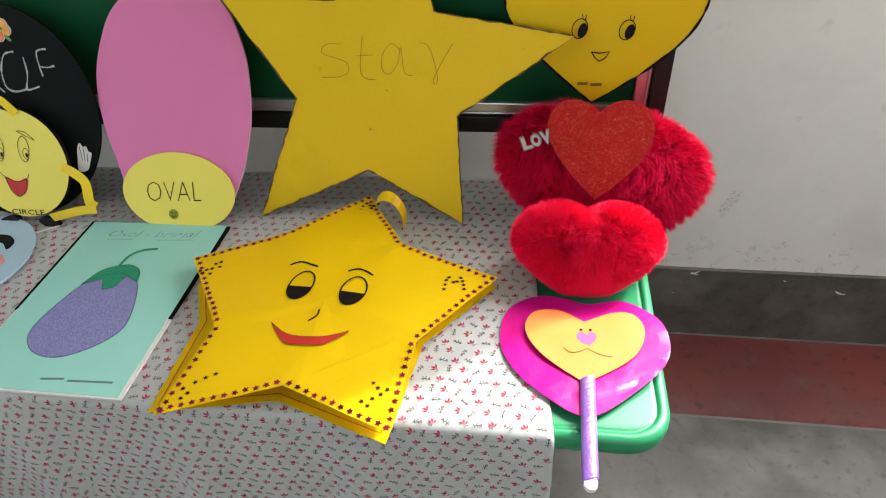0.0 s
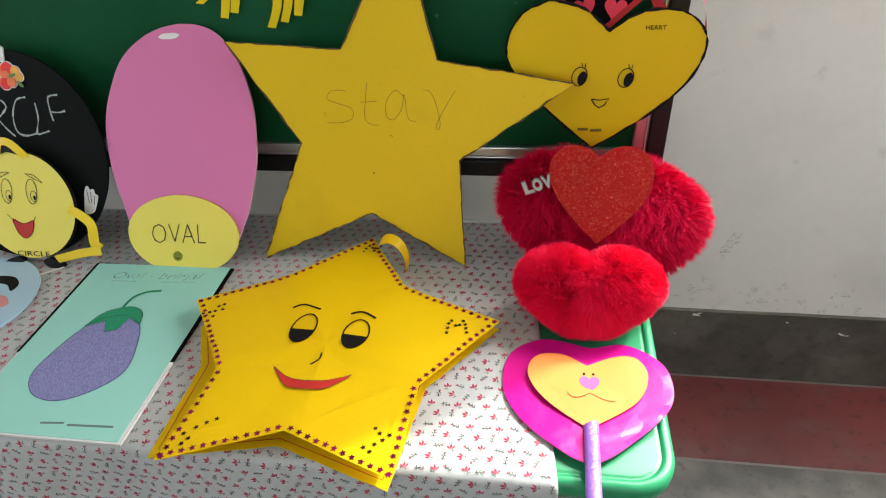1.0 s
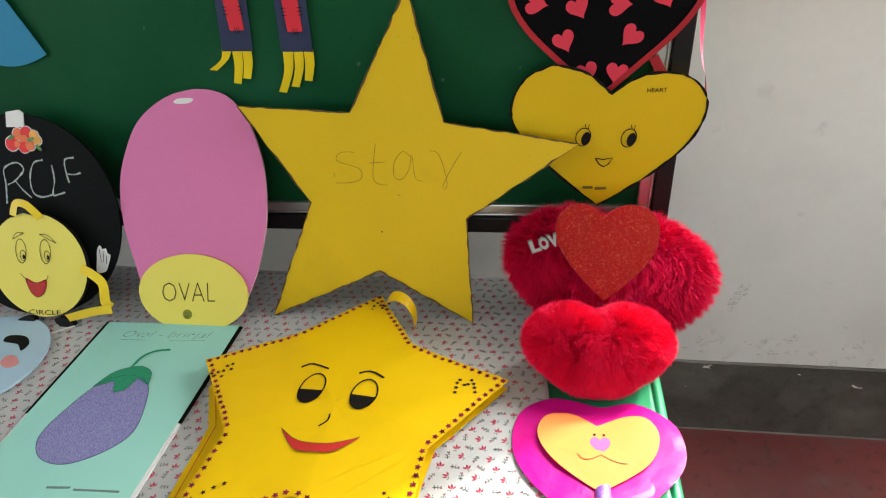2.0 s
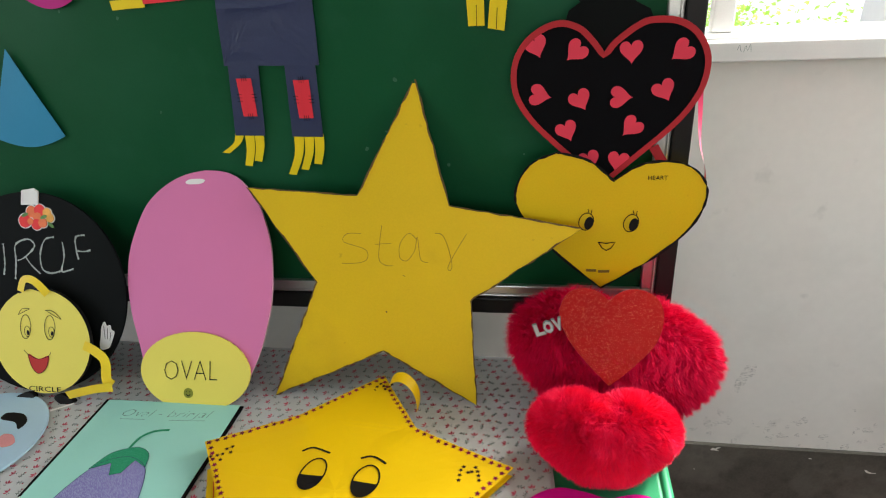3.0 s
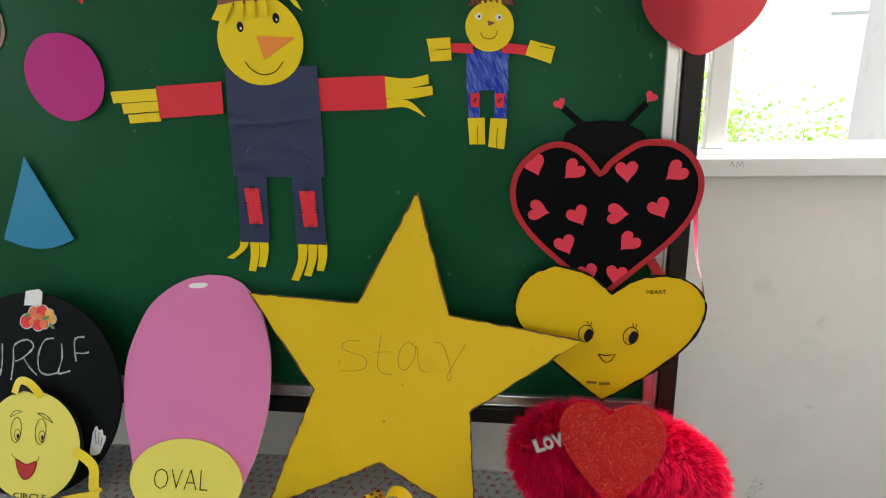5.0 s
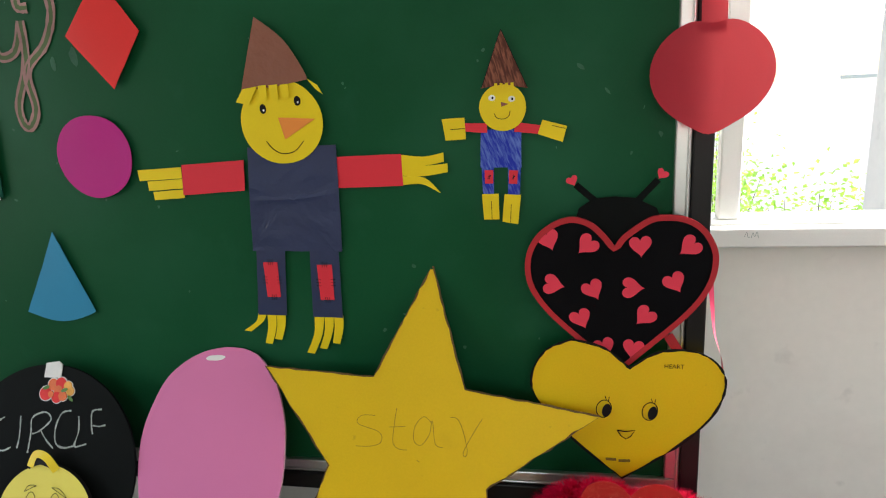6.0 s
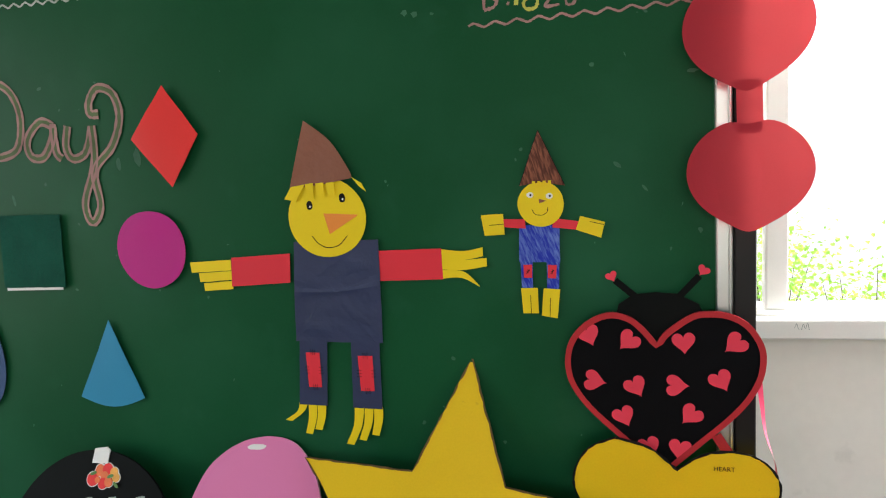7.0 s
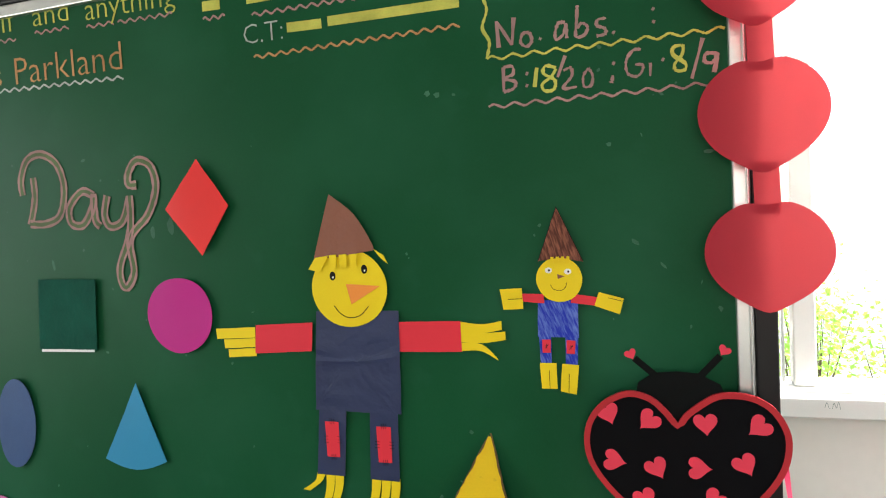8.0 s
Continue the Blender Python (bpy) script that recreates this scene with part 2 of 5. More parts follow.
M["flower"] = surface("orange_fruit_print", (0.78, 0.16, 0.04), 0.4, 0.3, 150)
M["flower2"] = surface("yellow_fruit_print", (0.80, 0.38, 0.06), 0.4, 0.3, 150)
# leg colour darkened to stand for the shade below the tabletop
M["leg_shaded"] = surface("shade_darkened_leg", (0.035, 0.036, 0.034), 0.5, 0.2)
M["leaf_print"] = surface("green_leaf_print", (0.10, 0.22, 0.05), 0.5, 0.3)
M["hair_ribbon"] = surface("yellow_satin_ribbon", (0.85, 0.62, 0.02), 0.3, 0.1, sheen=0.3)
M["leaf"] = surface("shrub_leaf", (0.12, 0.26, 0.04), 0.5, 0.3, island=0.5)
lt = M["leaf"].node_tree
thin_ = lt.nodes.new("ShaderNodeBsdfTranslucent")
thin_.inputs[0].default_value = (0.34, 0.52, 0.08, 1)
both = lt.nodes.new("ShaderNodeAddShader")
lt.links.new(lt.nodes["Principled BSDF"].outputs[0], both.inputs[0])
lt.links.new(thin_.outputs[0], both.inputs[1])
lt.links.new(both.outputs[0], lt.nodes["Material Output"].inputs[0])
M["twig"] = surface("shrub_stem", (0.12, 0.08, 0.05), 0.8, 0.3)
M["earth"] = surface("pale_cement_yard", (0.58, 0.56, 0.52), 0.9, 0.2, 4, 0.3)

# ---- tools for building ----
ORIGIN = {}


def upright(y, k=0.0, z0=0.0):
    """A plane facing the room: x to the right, y up the sheet; k: how far it leans back per metre of height."""
    s = math.sqrt(1 + k * k)
    m = Matrix(((1, 0, 0, 0), (0, k / s, -1 / s, y), (0, 1 / s, k / s, z0), (0, 0, 0, 1)))
    return m


def flat(z):
    return Matrix.Translation((0, 0, z))


def thing(name, plane, u, v, label, category, group="", w=0.0):
    ob = new(name)
    ob.empty_display_size = 0.02
    ob.matrix_world = plane @ Matrix.Translation((u, v, w))
    ORIGIN[ob.name] = Vector((u, v, w))
    return tagged(ob, label, category, group)


def part(name, bm, material, parent, label="", kind="", smooth=False):
    """Links a bmesh, given in the plane's own coordinates, as one mesh object under a thing or a part."""
    o = ORIGIN[parent.name]
    bmesh.ops.translate(bm, verts=bm.verts, vec=-o)
    me = bpy.data.meshes.new(name)
    bm.to_mesh(me)
    bm.free()
    for mm in (material if isinstance(material, (list, tuple)) else [material]):
        me.materials.append(mm)
    if smooth:
        me.polygons.foreach_set("use_smooth", [True] * len(me.polygons))
    ob = new(name, me)
    ob.parent = parent
    ORIGIN[ob.name] = o
    return tagged(ob, label, "", "", kind)


def solid(name, bm, material, label="", category="", kind="", smooth=False):
    me = bpy.data.meshes.new(name)
    bm.to_mesh(me)
    bm.free()
    for mm in (material if isinstance(material, (list, tuple)) else [material]):
        me.materials.append(mm)
    if smooth:
        me.polygons.foreach_set("use_smooth", [True] * len(me.polygons))
    return tagged(new(name, me), label, category, "", kind)


def slab(outline, lo=0.0, hi=0.001, bend=None, bm=None, mi=0, edge=None, fill=None):
    """A sheet cut to an outline, between two heights over its plane. fill: spacing of inner points for bent sheets."""
    bm = bm or bmesh.new()
    f = bend or (lambda u, v: 0.0)
    n = len(outline)
    low = [bm.verts.new((u, v, lo + f(u, v))) for u, v in outline]
    top = [bm.verts.new((u, v, hi + f(u, v))) for u, v in outline]
    for i in range(n):
        j = (i + 1) % n
        fc = bm.faces.new((low[i], low[j], top[j], top[i]))
        fc.material_index = mi if edge is None else edge
    cu, cv = sum(p[0] for p in outline) / n, sum(p[1] for p in outline) / n
    if fill:
        rings = fill
        prev = top
        for r in range(1, rings):
            s = 1 - r / rings
            cur = [bm.verts.new((cu + (u - cu) * s, cv + (v - cv) * s, 0)) for u, v in outline]
            for w in cur:
                w.co.z = hi + f(w.co.x, w.co.y)
            for i in range(n):
                j = (i + 1) % n
                bm.faces.new((prev[i], prev[j], cur[j], cur[i])).material_index = mi
            prev = cur
        c = bm.verts.new((cu, cv, hi + f(cu, cv)))
        for i in range(n):
            bm.faces.new((prev[i], prev[(i + 1) % n], c)).material_index = mi
    else:
        bm.faces.new(top).material_index = mi
    bm.faces.new(low[::-1]).material_index = mi
    bmesh.ops.recalc_face_normals(bm, faces=bm.faces)
    return bm


def smooth_line(pts, steps=8, closed=False):
    """Points on a smooth curve through pts."""
    n = len(pts)
    out = []
    for i in range(n if closed else n - 1):
        p = [Vector(pts[(i + k) % n] if closed else pts[min(max(i + k, 0), n - 1)]) for k in (-1, 0, 1, 2)]
        for s in range(steps):
            t = s / steps
            out.append(tuple(0.5 * ((2 * p[1]) + (p[2] - p[0]) * t + (2 * p[0] - 5 * p[1] + 4 * p[2] - p[3]) * t * t
                                    + (3 * p[1] - p[0] - 3 * p[2] + p[3]) * t ** 3)))
    if not closed:
        out.append(tuple(pts[-1]))
    return out


def stroke(lines, width, h=0.0012, bm=None, rough=0.0, bend=None, curve=True, mi=0):
    """Drawn lines: ribbons of that width lying just over the plane."""
    bm = bm or bmesh.new()
    f = bend or (lambda u, v: 0.0)
    for ln in lines:
        pts = smooth_line(ln) if curve and len(ln) > 2 else list(ln)
        if not curve or len(ln) == 2:
            fine = []
            for a, b in zip(pts, pts[1:]):
                d = math.dist(a, b)
                k = max(1, int(d / 0.02))
                fine += [(a[0] + (b[0] - a[0]) * i / k, a[1] + (b[1] - a[1]) * i / k) for i in range(k)]
            pts = fine + [pts[-1]]
        prev = None
        for i, p in enumerate(pts):
            a, b = Vector(pts[max(i - 1, 0)]), Vector(pts[min(i + 1, len(pts) - 1)])
            d = (b - a)
            if d.length < 1e-7:
                continue
            nrm = Vector((-d.y, d.x)).normalized() * width * 0.5 * (1 + rough * random.uniform(-1, 1))
            q = Vector(p)
            cur = [bm.verts.new((*(q + nrm), h + i * 4e-6 + f(*q))), bm.verts.new((*(q - nrm), h + i * 4e-6 + f(*q)))]
            if prev:
                bm.faces.new((prev[0], prev[1], cur[1], cur[0])).material_index = mi
            prev = cur
    return bm


def ring(u, v, ru, rv=None, n=40, rot=0.0, wob=0.0, seed=0):
    rv = rv or ru
    out = []
    c, s = math.cos(radians(rot)), math.sin(radians(rot))
    for i in range(n):
        a = 2 * math.pi * i / n
        k = 1 + wob * noise.noise((math.cos(a) * 1.5 + seed, math.sin(a) * 1.5, seed * 0.7))
        x, y = ru * k * math.cos(a), rv * k * math.sin(a)
        out.append((u + x * c - y * s, v + x * s + y * c))
    return out


def heart(u, v, w, h, rot=0.0, dip=0.24, n=48, skew=0.0):
    """A heart's outline about its box's middle. dip: depth of the notch as a share of the height."""
    raw = []
    for i in range(n):
        t = 2 * math.pi * (i + 0.5) / n if n % 2 else 2 * math.pi * i / n
        x = 16 * math.sin(t) ** 3
        y = 13 * math.cos(t) - 5 * math.cos(2 * t) - 2 * math.cos(3 * t) - math.cos(4 * t)
        raw.append((x / 32, (y - 11.93) / 28.93, abs(t if t < math.pi else 2 * math.pi - t)))
    out = []
    c, s = math.cos(radians(rot)), math.sin(radians(rot))
    for x, y, t in raw:
        if t < 0.93:
            y = y * dip / 0.24
        X, Y = x * w + skew * (y + 0.5) * w, (y + 0.5) * h
        out.append((u + X * c - Y * s, v + X * s + Y * c))
    return out


def star_points(u, v, r, inner=0.45, rot=0.0, n=5):
    return [(u + (r if i % 2 == 0 else r * inner) * math.sin(math.pi * i / n + radians(rot)),
             v + (r if i % 2 == 0 else r * inner) * math.cos(math.pi * i / n + radians(rot))) for i in range(2 * n)]


def box(x0, x1, y0, y1, z0, z1, bevel=0.0, bm=None, seg=2):
    b2 = bmesh.new()
    bmesh.ops.create_cube(b2, size=1)
    for w in b2.verts:
        w.co = ((x0 + x1) / 2 + w.co.x * (x1 - x0), (y0 + y1) / 2 + w.co.y * (y1 - y0), (z0 + z1) / 2 + w.co.z * (z1 - z0))
    if bevel:
        bmesh.ops.bevel(b2, geom=b2.edges[:], offset=bevel, segments=seg, affect="EDGES", profile=0.5)
    if bm is None:
        return b2
    tmp = bpy.data.meshes.new("tmp")
    b2.to_mesh(tmp)
    b2.free()
    bm.from_mesh(tmp)
    bpy.data.meshes.remove(tmp)
    return bm


def jagged(outline, amount, step=0.012, seed=1.0):
    """Hand-cut edge: the outline with small wavers."""
    out = []
    n = len(outline)
    for i in range(n):
        a, b = outline[i], outline[(i + 1) % n]
        d = math.dist(a, b)
        k = max(1, int(d / step))
        for j in range(k):
            t = j / k
            x, y = a[0] + (b[0] - a[0]) * t, a[1] + (b[1] - a[1]) * t
            q = amount * (0 if j == 0 else 1)
            out.append((x + q * noise.noise((x * 40, y * 40, seed)), y + q * noise.noise((x * 40, y * 40, seed + 9))))
    return out


def lettering(name, words, u, v, width, height, material, parent, h=0.0013, slant=0.0, thin=0.0, rise=0.0, bend=None, label=""):
    """Words in the built-in font, from their left end on the base line, fitted to a width and a height."""
    data = bpy.data.curves.new("words", "FONT")
    data.body, data.size, data.shear, data.offset, data.resolution_u = words, 1.0, slant, thin, 2
    ob = new("words", data)
    me = bpy.data.meshes.new_from_object(ob.evaluated_get(bpy.context.evaluated_depsgraph_get()))
    bpy.data.objects.remove(ob)
    bm = bmesh.new()
    bm.from_mesh(me)
    bpy.data.meshes.remove(me)
    xs, ys = [w.co.x for w in bm.verts], [w.co.y for w in bm.verts]
    sx, sy = width / (max(xs) - min(xs)), height / 0.73
    x0 = min(xs)
    for w in bm.verts:
        x, y = (w.co.x - x0) * sx, w.co.y * sy
        y += rise * x
        w.co = (u + x, v + y, h + (bend(u + x, v + y) if bend else 0))
    seen, made = set(), None
    for start in bm.verts:
        if start in seen:
            continue
        island, todo = [], [start]
        seen.add(start)
        while todo:
            w = todo.pop()
            island.append(w)
            for e in w.link_edges:
                o = e.other_vert(w)
                if o not in seen:
                    seen.add(o)
                    todo.append(o)
        one = bmesh.new()
        twin = {w: one.verts.new(w.co) for w in island}
        for f in {f for w in island for f in w.link_faces}:
            one.faces.new([twin[w] for w in f.verts])
        made = part(name, one, material, parent, label)
    bm.free()
    return made


def wave(u0, v0, u1, v1, amp, length):
    n = max(4, int(abs(u1 - u0) / length * 4))
    return [(u0 + (u1 - u0) * i / n, v0 + (v1 - v0) * i / n + amp * math.sin(i * math.pi / 2)) for i in range(n + 1)]

# ---- the room ----
WY, XL, XR, YS, ZC = 1.553, -2.8, 2.6, -3.0, 2.95
WX0, WX1, WZ0, WZ1 = 0.50, 2.05, 1.306, 2.42


def wall_pieces(bm, x0, x1, ya, yb, hx0, hx1, hz0, hz1):
    for q in ((x0, hx0, 0, ZC), (hx1, x1, 0, ZC), (hx0, hx1, 0, hz0), (hx0, hx1, hz1, ZC)):
        box(q[0], q[1], ya, yb, q[2], q[3], bm=bm)
    return bm


def turned(bm):
    for w in bm.verts:
        w.co = (w.co.y, w.co.x, w.co.z)
    bmesh.ops.reverse_faces(bm, faces=bm.faces)
    return bm


solid("floor", box(XL, XR, YS, 1.236, -0.12, 0), M["floor"], "worn grey polished cement classroom floor", "floor", "structure")
solid("floor_border", box(XL, XR, 1.244, WY - 0.016, -0.12, 0.0), M["red_floor"], "dark red oxide cement border along the wall", "floor border", "structure")
solid("floor_joint", box(XL, XR, 1.236, 1.244, -0.12, -0.001), M["joint"], "pale thin joint between grey and red floor", "floor joint", "structure")
solid("floor_joint", box(XL, XR, WY - 0.016, WY, -0.12, -0.0005), M["joint"], "pale thin joint at the foot of the wall", "floor joint", "structure")
# unseen pier, far opening and outside fin, added to shape the table's sun patch
PX0, PX1 = 1.13, 1.26
nb_ = bmesh.new()
for q in ((XL, WX0, 0, ZC), (PX0, PX1, 0, ZC), (WX1, XR, 0, ZC), (WX0, PX0, 0, WZ0 - 0.018), (WX0, PX0, WZ1, ZC), (PX1, WX1, 0, WZ0 - 0.018), (PX1, WX1, WZ1, ZC)):
    box(q[0], q[1], WY, WY + 0.16, q[2], q[3], bm=nb_)
box(PX0, PX1, WY + 0.16, WY + 0.70, -0.3, ZC, bm=nb_)
solid("wall_north", nb_, M["wall"], "scuffed off-white painted plaster wall with window opening, plus added unseen opening and sun fin", "wall", "structure")
solid("wall_south", wall_pieces(bmesh.new(), XL, XR, YS - 0.16, YS, -0.5, 1.9, 1.1, 2.5), M["wall"], "plain off-white wall behind with an assumed open window", "wall", "structure")
solid("wall_west", turned(wall_pieces(bmesh.new(), YS, WY, XL - 0.16, XL, -1.3, 0.9, 1.05, 2.45)), M["wall"], "plain off-white side wall with an assumed open window", "wall", "structure")
# the east opening is unseen, added for the right-hand fill lamp
solid("wall_east", turned(wall_pieces(bmesh.new(), YS, WY, XR, XR + 0.16, 0.0, 1.3, 1.1, 2.4)), M["wall"], "plain off-white side wall with an assumed open window", "wall", "structure")
solid("ceiling", box(XL - 0.16, XR + 0.16, YS - 0.16, WY + 0.16, ZC, ZC + 0.12), M["ceiling"], "plain white ceiling", "ceiling", "structure")


def dado_strip():
    """Dark cement skirting, proud of the wall, with a slightly wavering top edge."""
    bm = bmesh.new()
    n = 90
    rows = []
    for i in range(n + 1):
        x = XL + (XR - XL) * i / n
        z = 0.262 + 0.003 * noise.noise((x * 3, 0, 4))
        rows.append([bm.verts.new(p) for p in ((x, WY - 0.009, 0.0), (x, WY - 0.009, z - 0.003), (x, WY - 0.006, z), (x, WY, z))])
    for a, b in zip(rows, rows[1:]):
        for k in range(3):
            bm.faces.new((a[k], b[k], b[k + 1], a[k + 1]))
    return bm


solid("baseboard", dado_strip(), M["dado"], "dark grey cement skirting band along the wall", "baseboard", "structure")


def scuffs():
    """Grey rubbed marks low on the wall and paint chips on the skirting."""
    bm = bmesh.new()
    random.seed(5)
    for _ in range(46):
        x, z = random.uniform(0.58, 1.3), 0.27 + abs(random.gauss(0, 0.05))
        r = random.uniform(0.004, 0.012)
        o = ring(x, z, r, r * random.uniform(0.3, 1.2), 9, random.uniform(0, 180), 0.9, random.random() * 9)
        bm.faces.new([bm.verts.new((a, WY - 0.0012, b)) for a, b in o])
    for x, z, ru, rv in ((0.745, 0.49, 0.012, 0.035), (0.735, 0.46, 0.007, 0.02), (0.765, 0.51, 0.006, 0.02), (0.68, 0.33, 0.009, 0.018), (0.84, 0.34, 0.012, 0.01), (0.9, 0.345, 0.014, 0.006)):
        o = ring(x, z, ru, rv, 14, random.uniform(-20, 20), 0.7, x * 9)
        bm.faces.new([bm.verts.new((a, WY - 0.0016, b)) for a, b in o])
    return bm


gt_ = M["wall_grime"].node_tree
gn_, ga_ = gt_.nodes.new("ShaderNodeTexNoise"), gt_.nodes.new("ShaderNodeMapRange")
gn_.inputs["Scale"].default_value, gn_.inputs["Detail"].default_value = 70, 5
ga_.inputs[1].default_value, ga_.inputs[2].default_value, ga_.inputs[3].default_value, ga_.inputs[4].default_value = 0.45, 0.75, 0.0, 0.4
gt_.links.new(gn_.outputs[0], ga_.inputs[0])
gt_.links.new(ga_.outputs[0], gt_.nodes["Principled BSDF"].inputs["Alpha"])
solid("wall_scuffs", scuffs(), M["wall_grime"], "grey rubbed scuff marks low on the wall", "scuff marks", "structure")


def chips():
    bm = bmesh.new()
    random.seed(8)
    for x, z, r in ((0.703, 0.247, 0.011), (0.712, 0.252, 0.007), (1.10, 0.20, 0.010), (1.115, 0.196, 0.006), (0.66, 0.17, 0.003), (0.95, 0.235, 0.004)):
        o = ring(x, z, r, r * 0.35, 9, random.uniform(-30, 30), 0.9, x * 7)
        bm.faces.new([bm.verts.new((a, WY - 0.0105, b)) for a, b in o])
    return bm


solid("paint_chips", chips(), M["wall"], "small pale chips in the dark skirting", "paint chips", "structure")

# window beside the board: sill, outer frame, sliding sash pushed to the left
WX1 = PX0
win = tagged(new("window_1"), "white framed sliding window standing open beside the chalkboard", "window", "", "structure")
ORIGIN[win.name] = Vector((0, 0, 0))
part("window_sill", box(WX0 - 0.06, 2.08, WY - 0.016, WY - 0.001, WZ0 - 0.021, WZ0 + 0.021, 0.004), M["upvc"], win)
part("sill_board", box(WX0 + 0.001, WX1 - 0.001, WY - 0.001, WY + 0.15, WZ0 - 0.017, WZ0 + 0.0175), M["upvc"], win)
for q in ((WX0, WX0 + 0.035, WZ0 + 0.018, WZ1), (WX1 - 0.035, WX1, WZ0 + 0.018, WZ1)):
    part("window_frame", box(q[0], q[1], WY + 0.05, WY + 0.11, q[2], q[3], 0.003), M["upvc"], win)
part("window_frame", box(WX0 + 0.035, WX1 - 0.035, WY + 0.05, WY + 0.11, WZ1 - 0.035, WZ1, 0.003), M["upvc"], win)
part("window_frame", box(WX0 + 0.035, WX1 - 0.035, WY + 0.03, WY + 0.11, WZ0 + 0.018, WZ0 + 0.03, 0.002), M["upvc"], win)
part("sash_stile", box(0.563, 0.607, WY + 0.03, WY + 0.062, WZ0 + 0.031, WZ1 - 0.036, 0.004), M["upvc"], win)
part("sash_stile", box(0.549, 0.555, WY + 0.066, WY + 0.078, WZ0 + 0.031, WZ1 - 0.036, 0.001), M["silver"], win, "thin grey rubber sealed edge")

pm = stroke([[(0.606, 1.309), (0.610, 1.319), (0.613, 1.309), (0.616, 1.308)], [(0.619, 1.306), (0.622, 1.318), (0.626, 1.309), (0.630, 1.320), (0.633, 1.306)]], 0.0009, 0.0)
for w in pm.verts:
    w.co = (w.co.x, WY - 0.0175, w.co.y)
part("pencil_scribble", pm, M["grey_pencil"], win, "faint grey pencil scribble on the sill")

# ---- outdoors, seen through the window ----
solid("ground", box(-60, 60, WY + 0.16, 120, -0.5, -0.3), M["earth"], "pale sunlit cement yard outside", "ground", "", )
bpy.data.objects["ground"]["kind"] = "structure"


def shrub(x, y, height, spread, seed):
    random.seed(seed)
    ob = tagged(new("shrub"), "sunlit yellow-green leafy garden shrub", "shrub", "garden shrubs")
    ob.location = (x, y, -0.3)
    ORIGIN[ob.name] = Vector((0, 0, 0))
    bm = bmesh.new()
    tips = []
    for _ in range(9):
        a, r = random.uniform(0, 6.28), random.uniform(0.15, 1) * spread
        top = Vector((math.cos(a) * r, math.sin(a) * r * 0.7, height * random.uniform(0.6, 1)))
        foot = Vector((math.cos(a) * 0.06, math.sin(a) * 0.06, 0))
        for s in range(4):
            p, q = foot.lerp(top, s / 4), foot.lerp(top, (s + 1) / 4)
            w0, w1 = 0.014 * (1 - s / 4.5), 0.014 * (1 - (s + 1) / 4.5)
            lo = [bm.verts.new(p + Vector((math.cos(k * 2.09) * w0, math.sin(k * 2.09) * w0, 0))) for k in range(3)]
            hi = [bm.verts.new(q + Vector((math.cos(k * 2.09) * w1, math.sin(k * 2.09) * w1, 0))) for k in range(3)]
            for k in range(3):
                bm.faces.new((lo[k], lo[(k + 1) % 3], hi[(k + 1) % 3], hi[k]))
            if s:
                tips.append(q)
    part("stem", bm, M["twig"], ob)
    bm = bmesh.new()
    for tip in tips:
        for _ in range(42):
            c = tip + Vector((random.gauss(0, 0.13), random.gauss(0, 0.13), random.gauss(0, 0.10)))
            ax = Vector((random.uniform(-1, 1), random.uniform(-1, 1), random.uniform(-0.3, 0.8))).normalized()
            sd = ax.cross(Vector((random.uniform(-1, 1), random.uniform(-1, 1), 1))).normalized()
            L, W = random.uniform(0.03, 0.06), random.uniform(0.011, 0.02)
            nm = ax.cross(sd) * 0.008
            v = [bm.verts.new(c), bm.verts.new(c + ax * L * 0.45 + sd * W - nm), bm.verts.new(c + ax * L), bm.verts.new(c + ax * L * 0.45 - sd * W - nm)]
            bm.faces.new((v[0], v[1], v[2]))
            bm.faces.new((v[0], v[2], v[3]))
    part("foliage", bm, M["leaf"], ob, "", "stuff")
    return ob


for i, (sx, sy, hh, sp) in enumerate(((1.25, 4.6, 1.35, 0.4), (1.95, 4.9, 1.2, 0.45), (2.75, 5.1, 1.45, 0.45), (3.5, 5.6, 1.3, 0.5), (1.7, 6.4, 1.55, 0.5), (4.3, 7.0, 1.7, 0.6))):
    shrub(sx, sy, hh, sp, 40 + i)

rail = tagged(new("yard_rail"), "pale washed-out yard rail of post and bar", "rail")
rail.location = (2.79, 6.0, -0.3)
ORIGIN[rail.name] = Vector((2.79, 6.0, -0.3))
part("post", box(2.765, 2.795, 5.985, 6.015, -0.3, 1.545, 0.004), M["upvc"], rail)
part("crossbar", box(2.47, 4.6, 5.985, 6.015, 1.545, 1.575, 0.004), M["upvc"], rail)
part("post", box(4.55, 4.58, 5.985, 6.015, -0.3, 1.545, 0.004), M["upvc"], rail)

# ---- chalkboard ----
BY = 1.253
BX0, BX1, BZ0, BZ1 = -1.98, 0.415, 0.925, 2.205
board_plane = upright(BY)
board = thing("chalkboard", board_plane, -0.75, 0.858, "green classroom chalkboard with silver and black frame", "chalkboard")


def frame_bar(name, u0, u1, v0, v1, lo, hi, mat, label=""):
    return part(name, box(u0, u1, v0, v1, lo, hi, 0.0025), mat, board, label)


part("writing_surface", box(BX0, BX1, BZ0, BZ1, -0.018, 0), M["board"], board, "dusty green chalkboard surface")
frame_bar("inner_rail", BX0 - 0.026, BX1 + 0.026, BZ0 - 0.026, BZ0, -0.02, 0.010, M["silver"], "brushed aluminium rail")
frame_bar("inner_rail", BX0 - 0.026, BX1 + 0.026, BZ1, BZ1 + 0.026, -0.02, 0.010, M["silver"], "brushed aluminium rail")
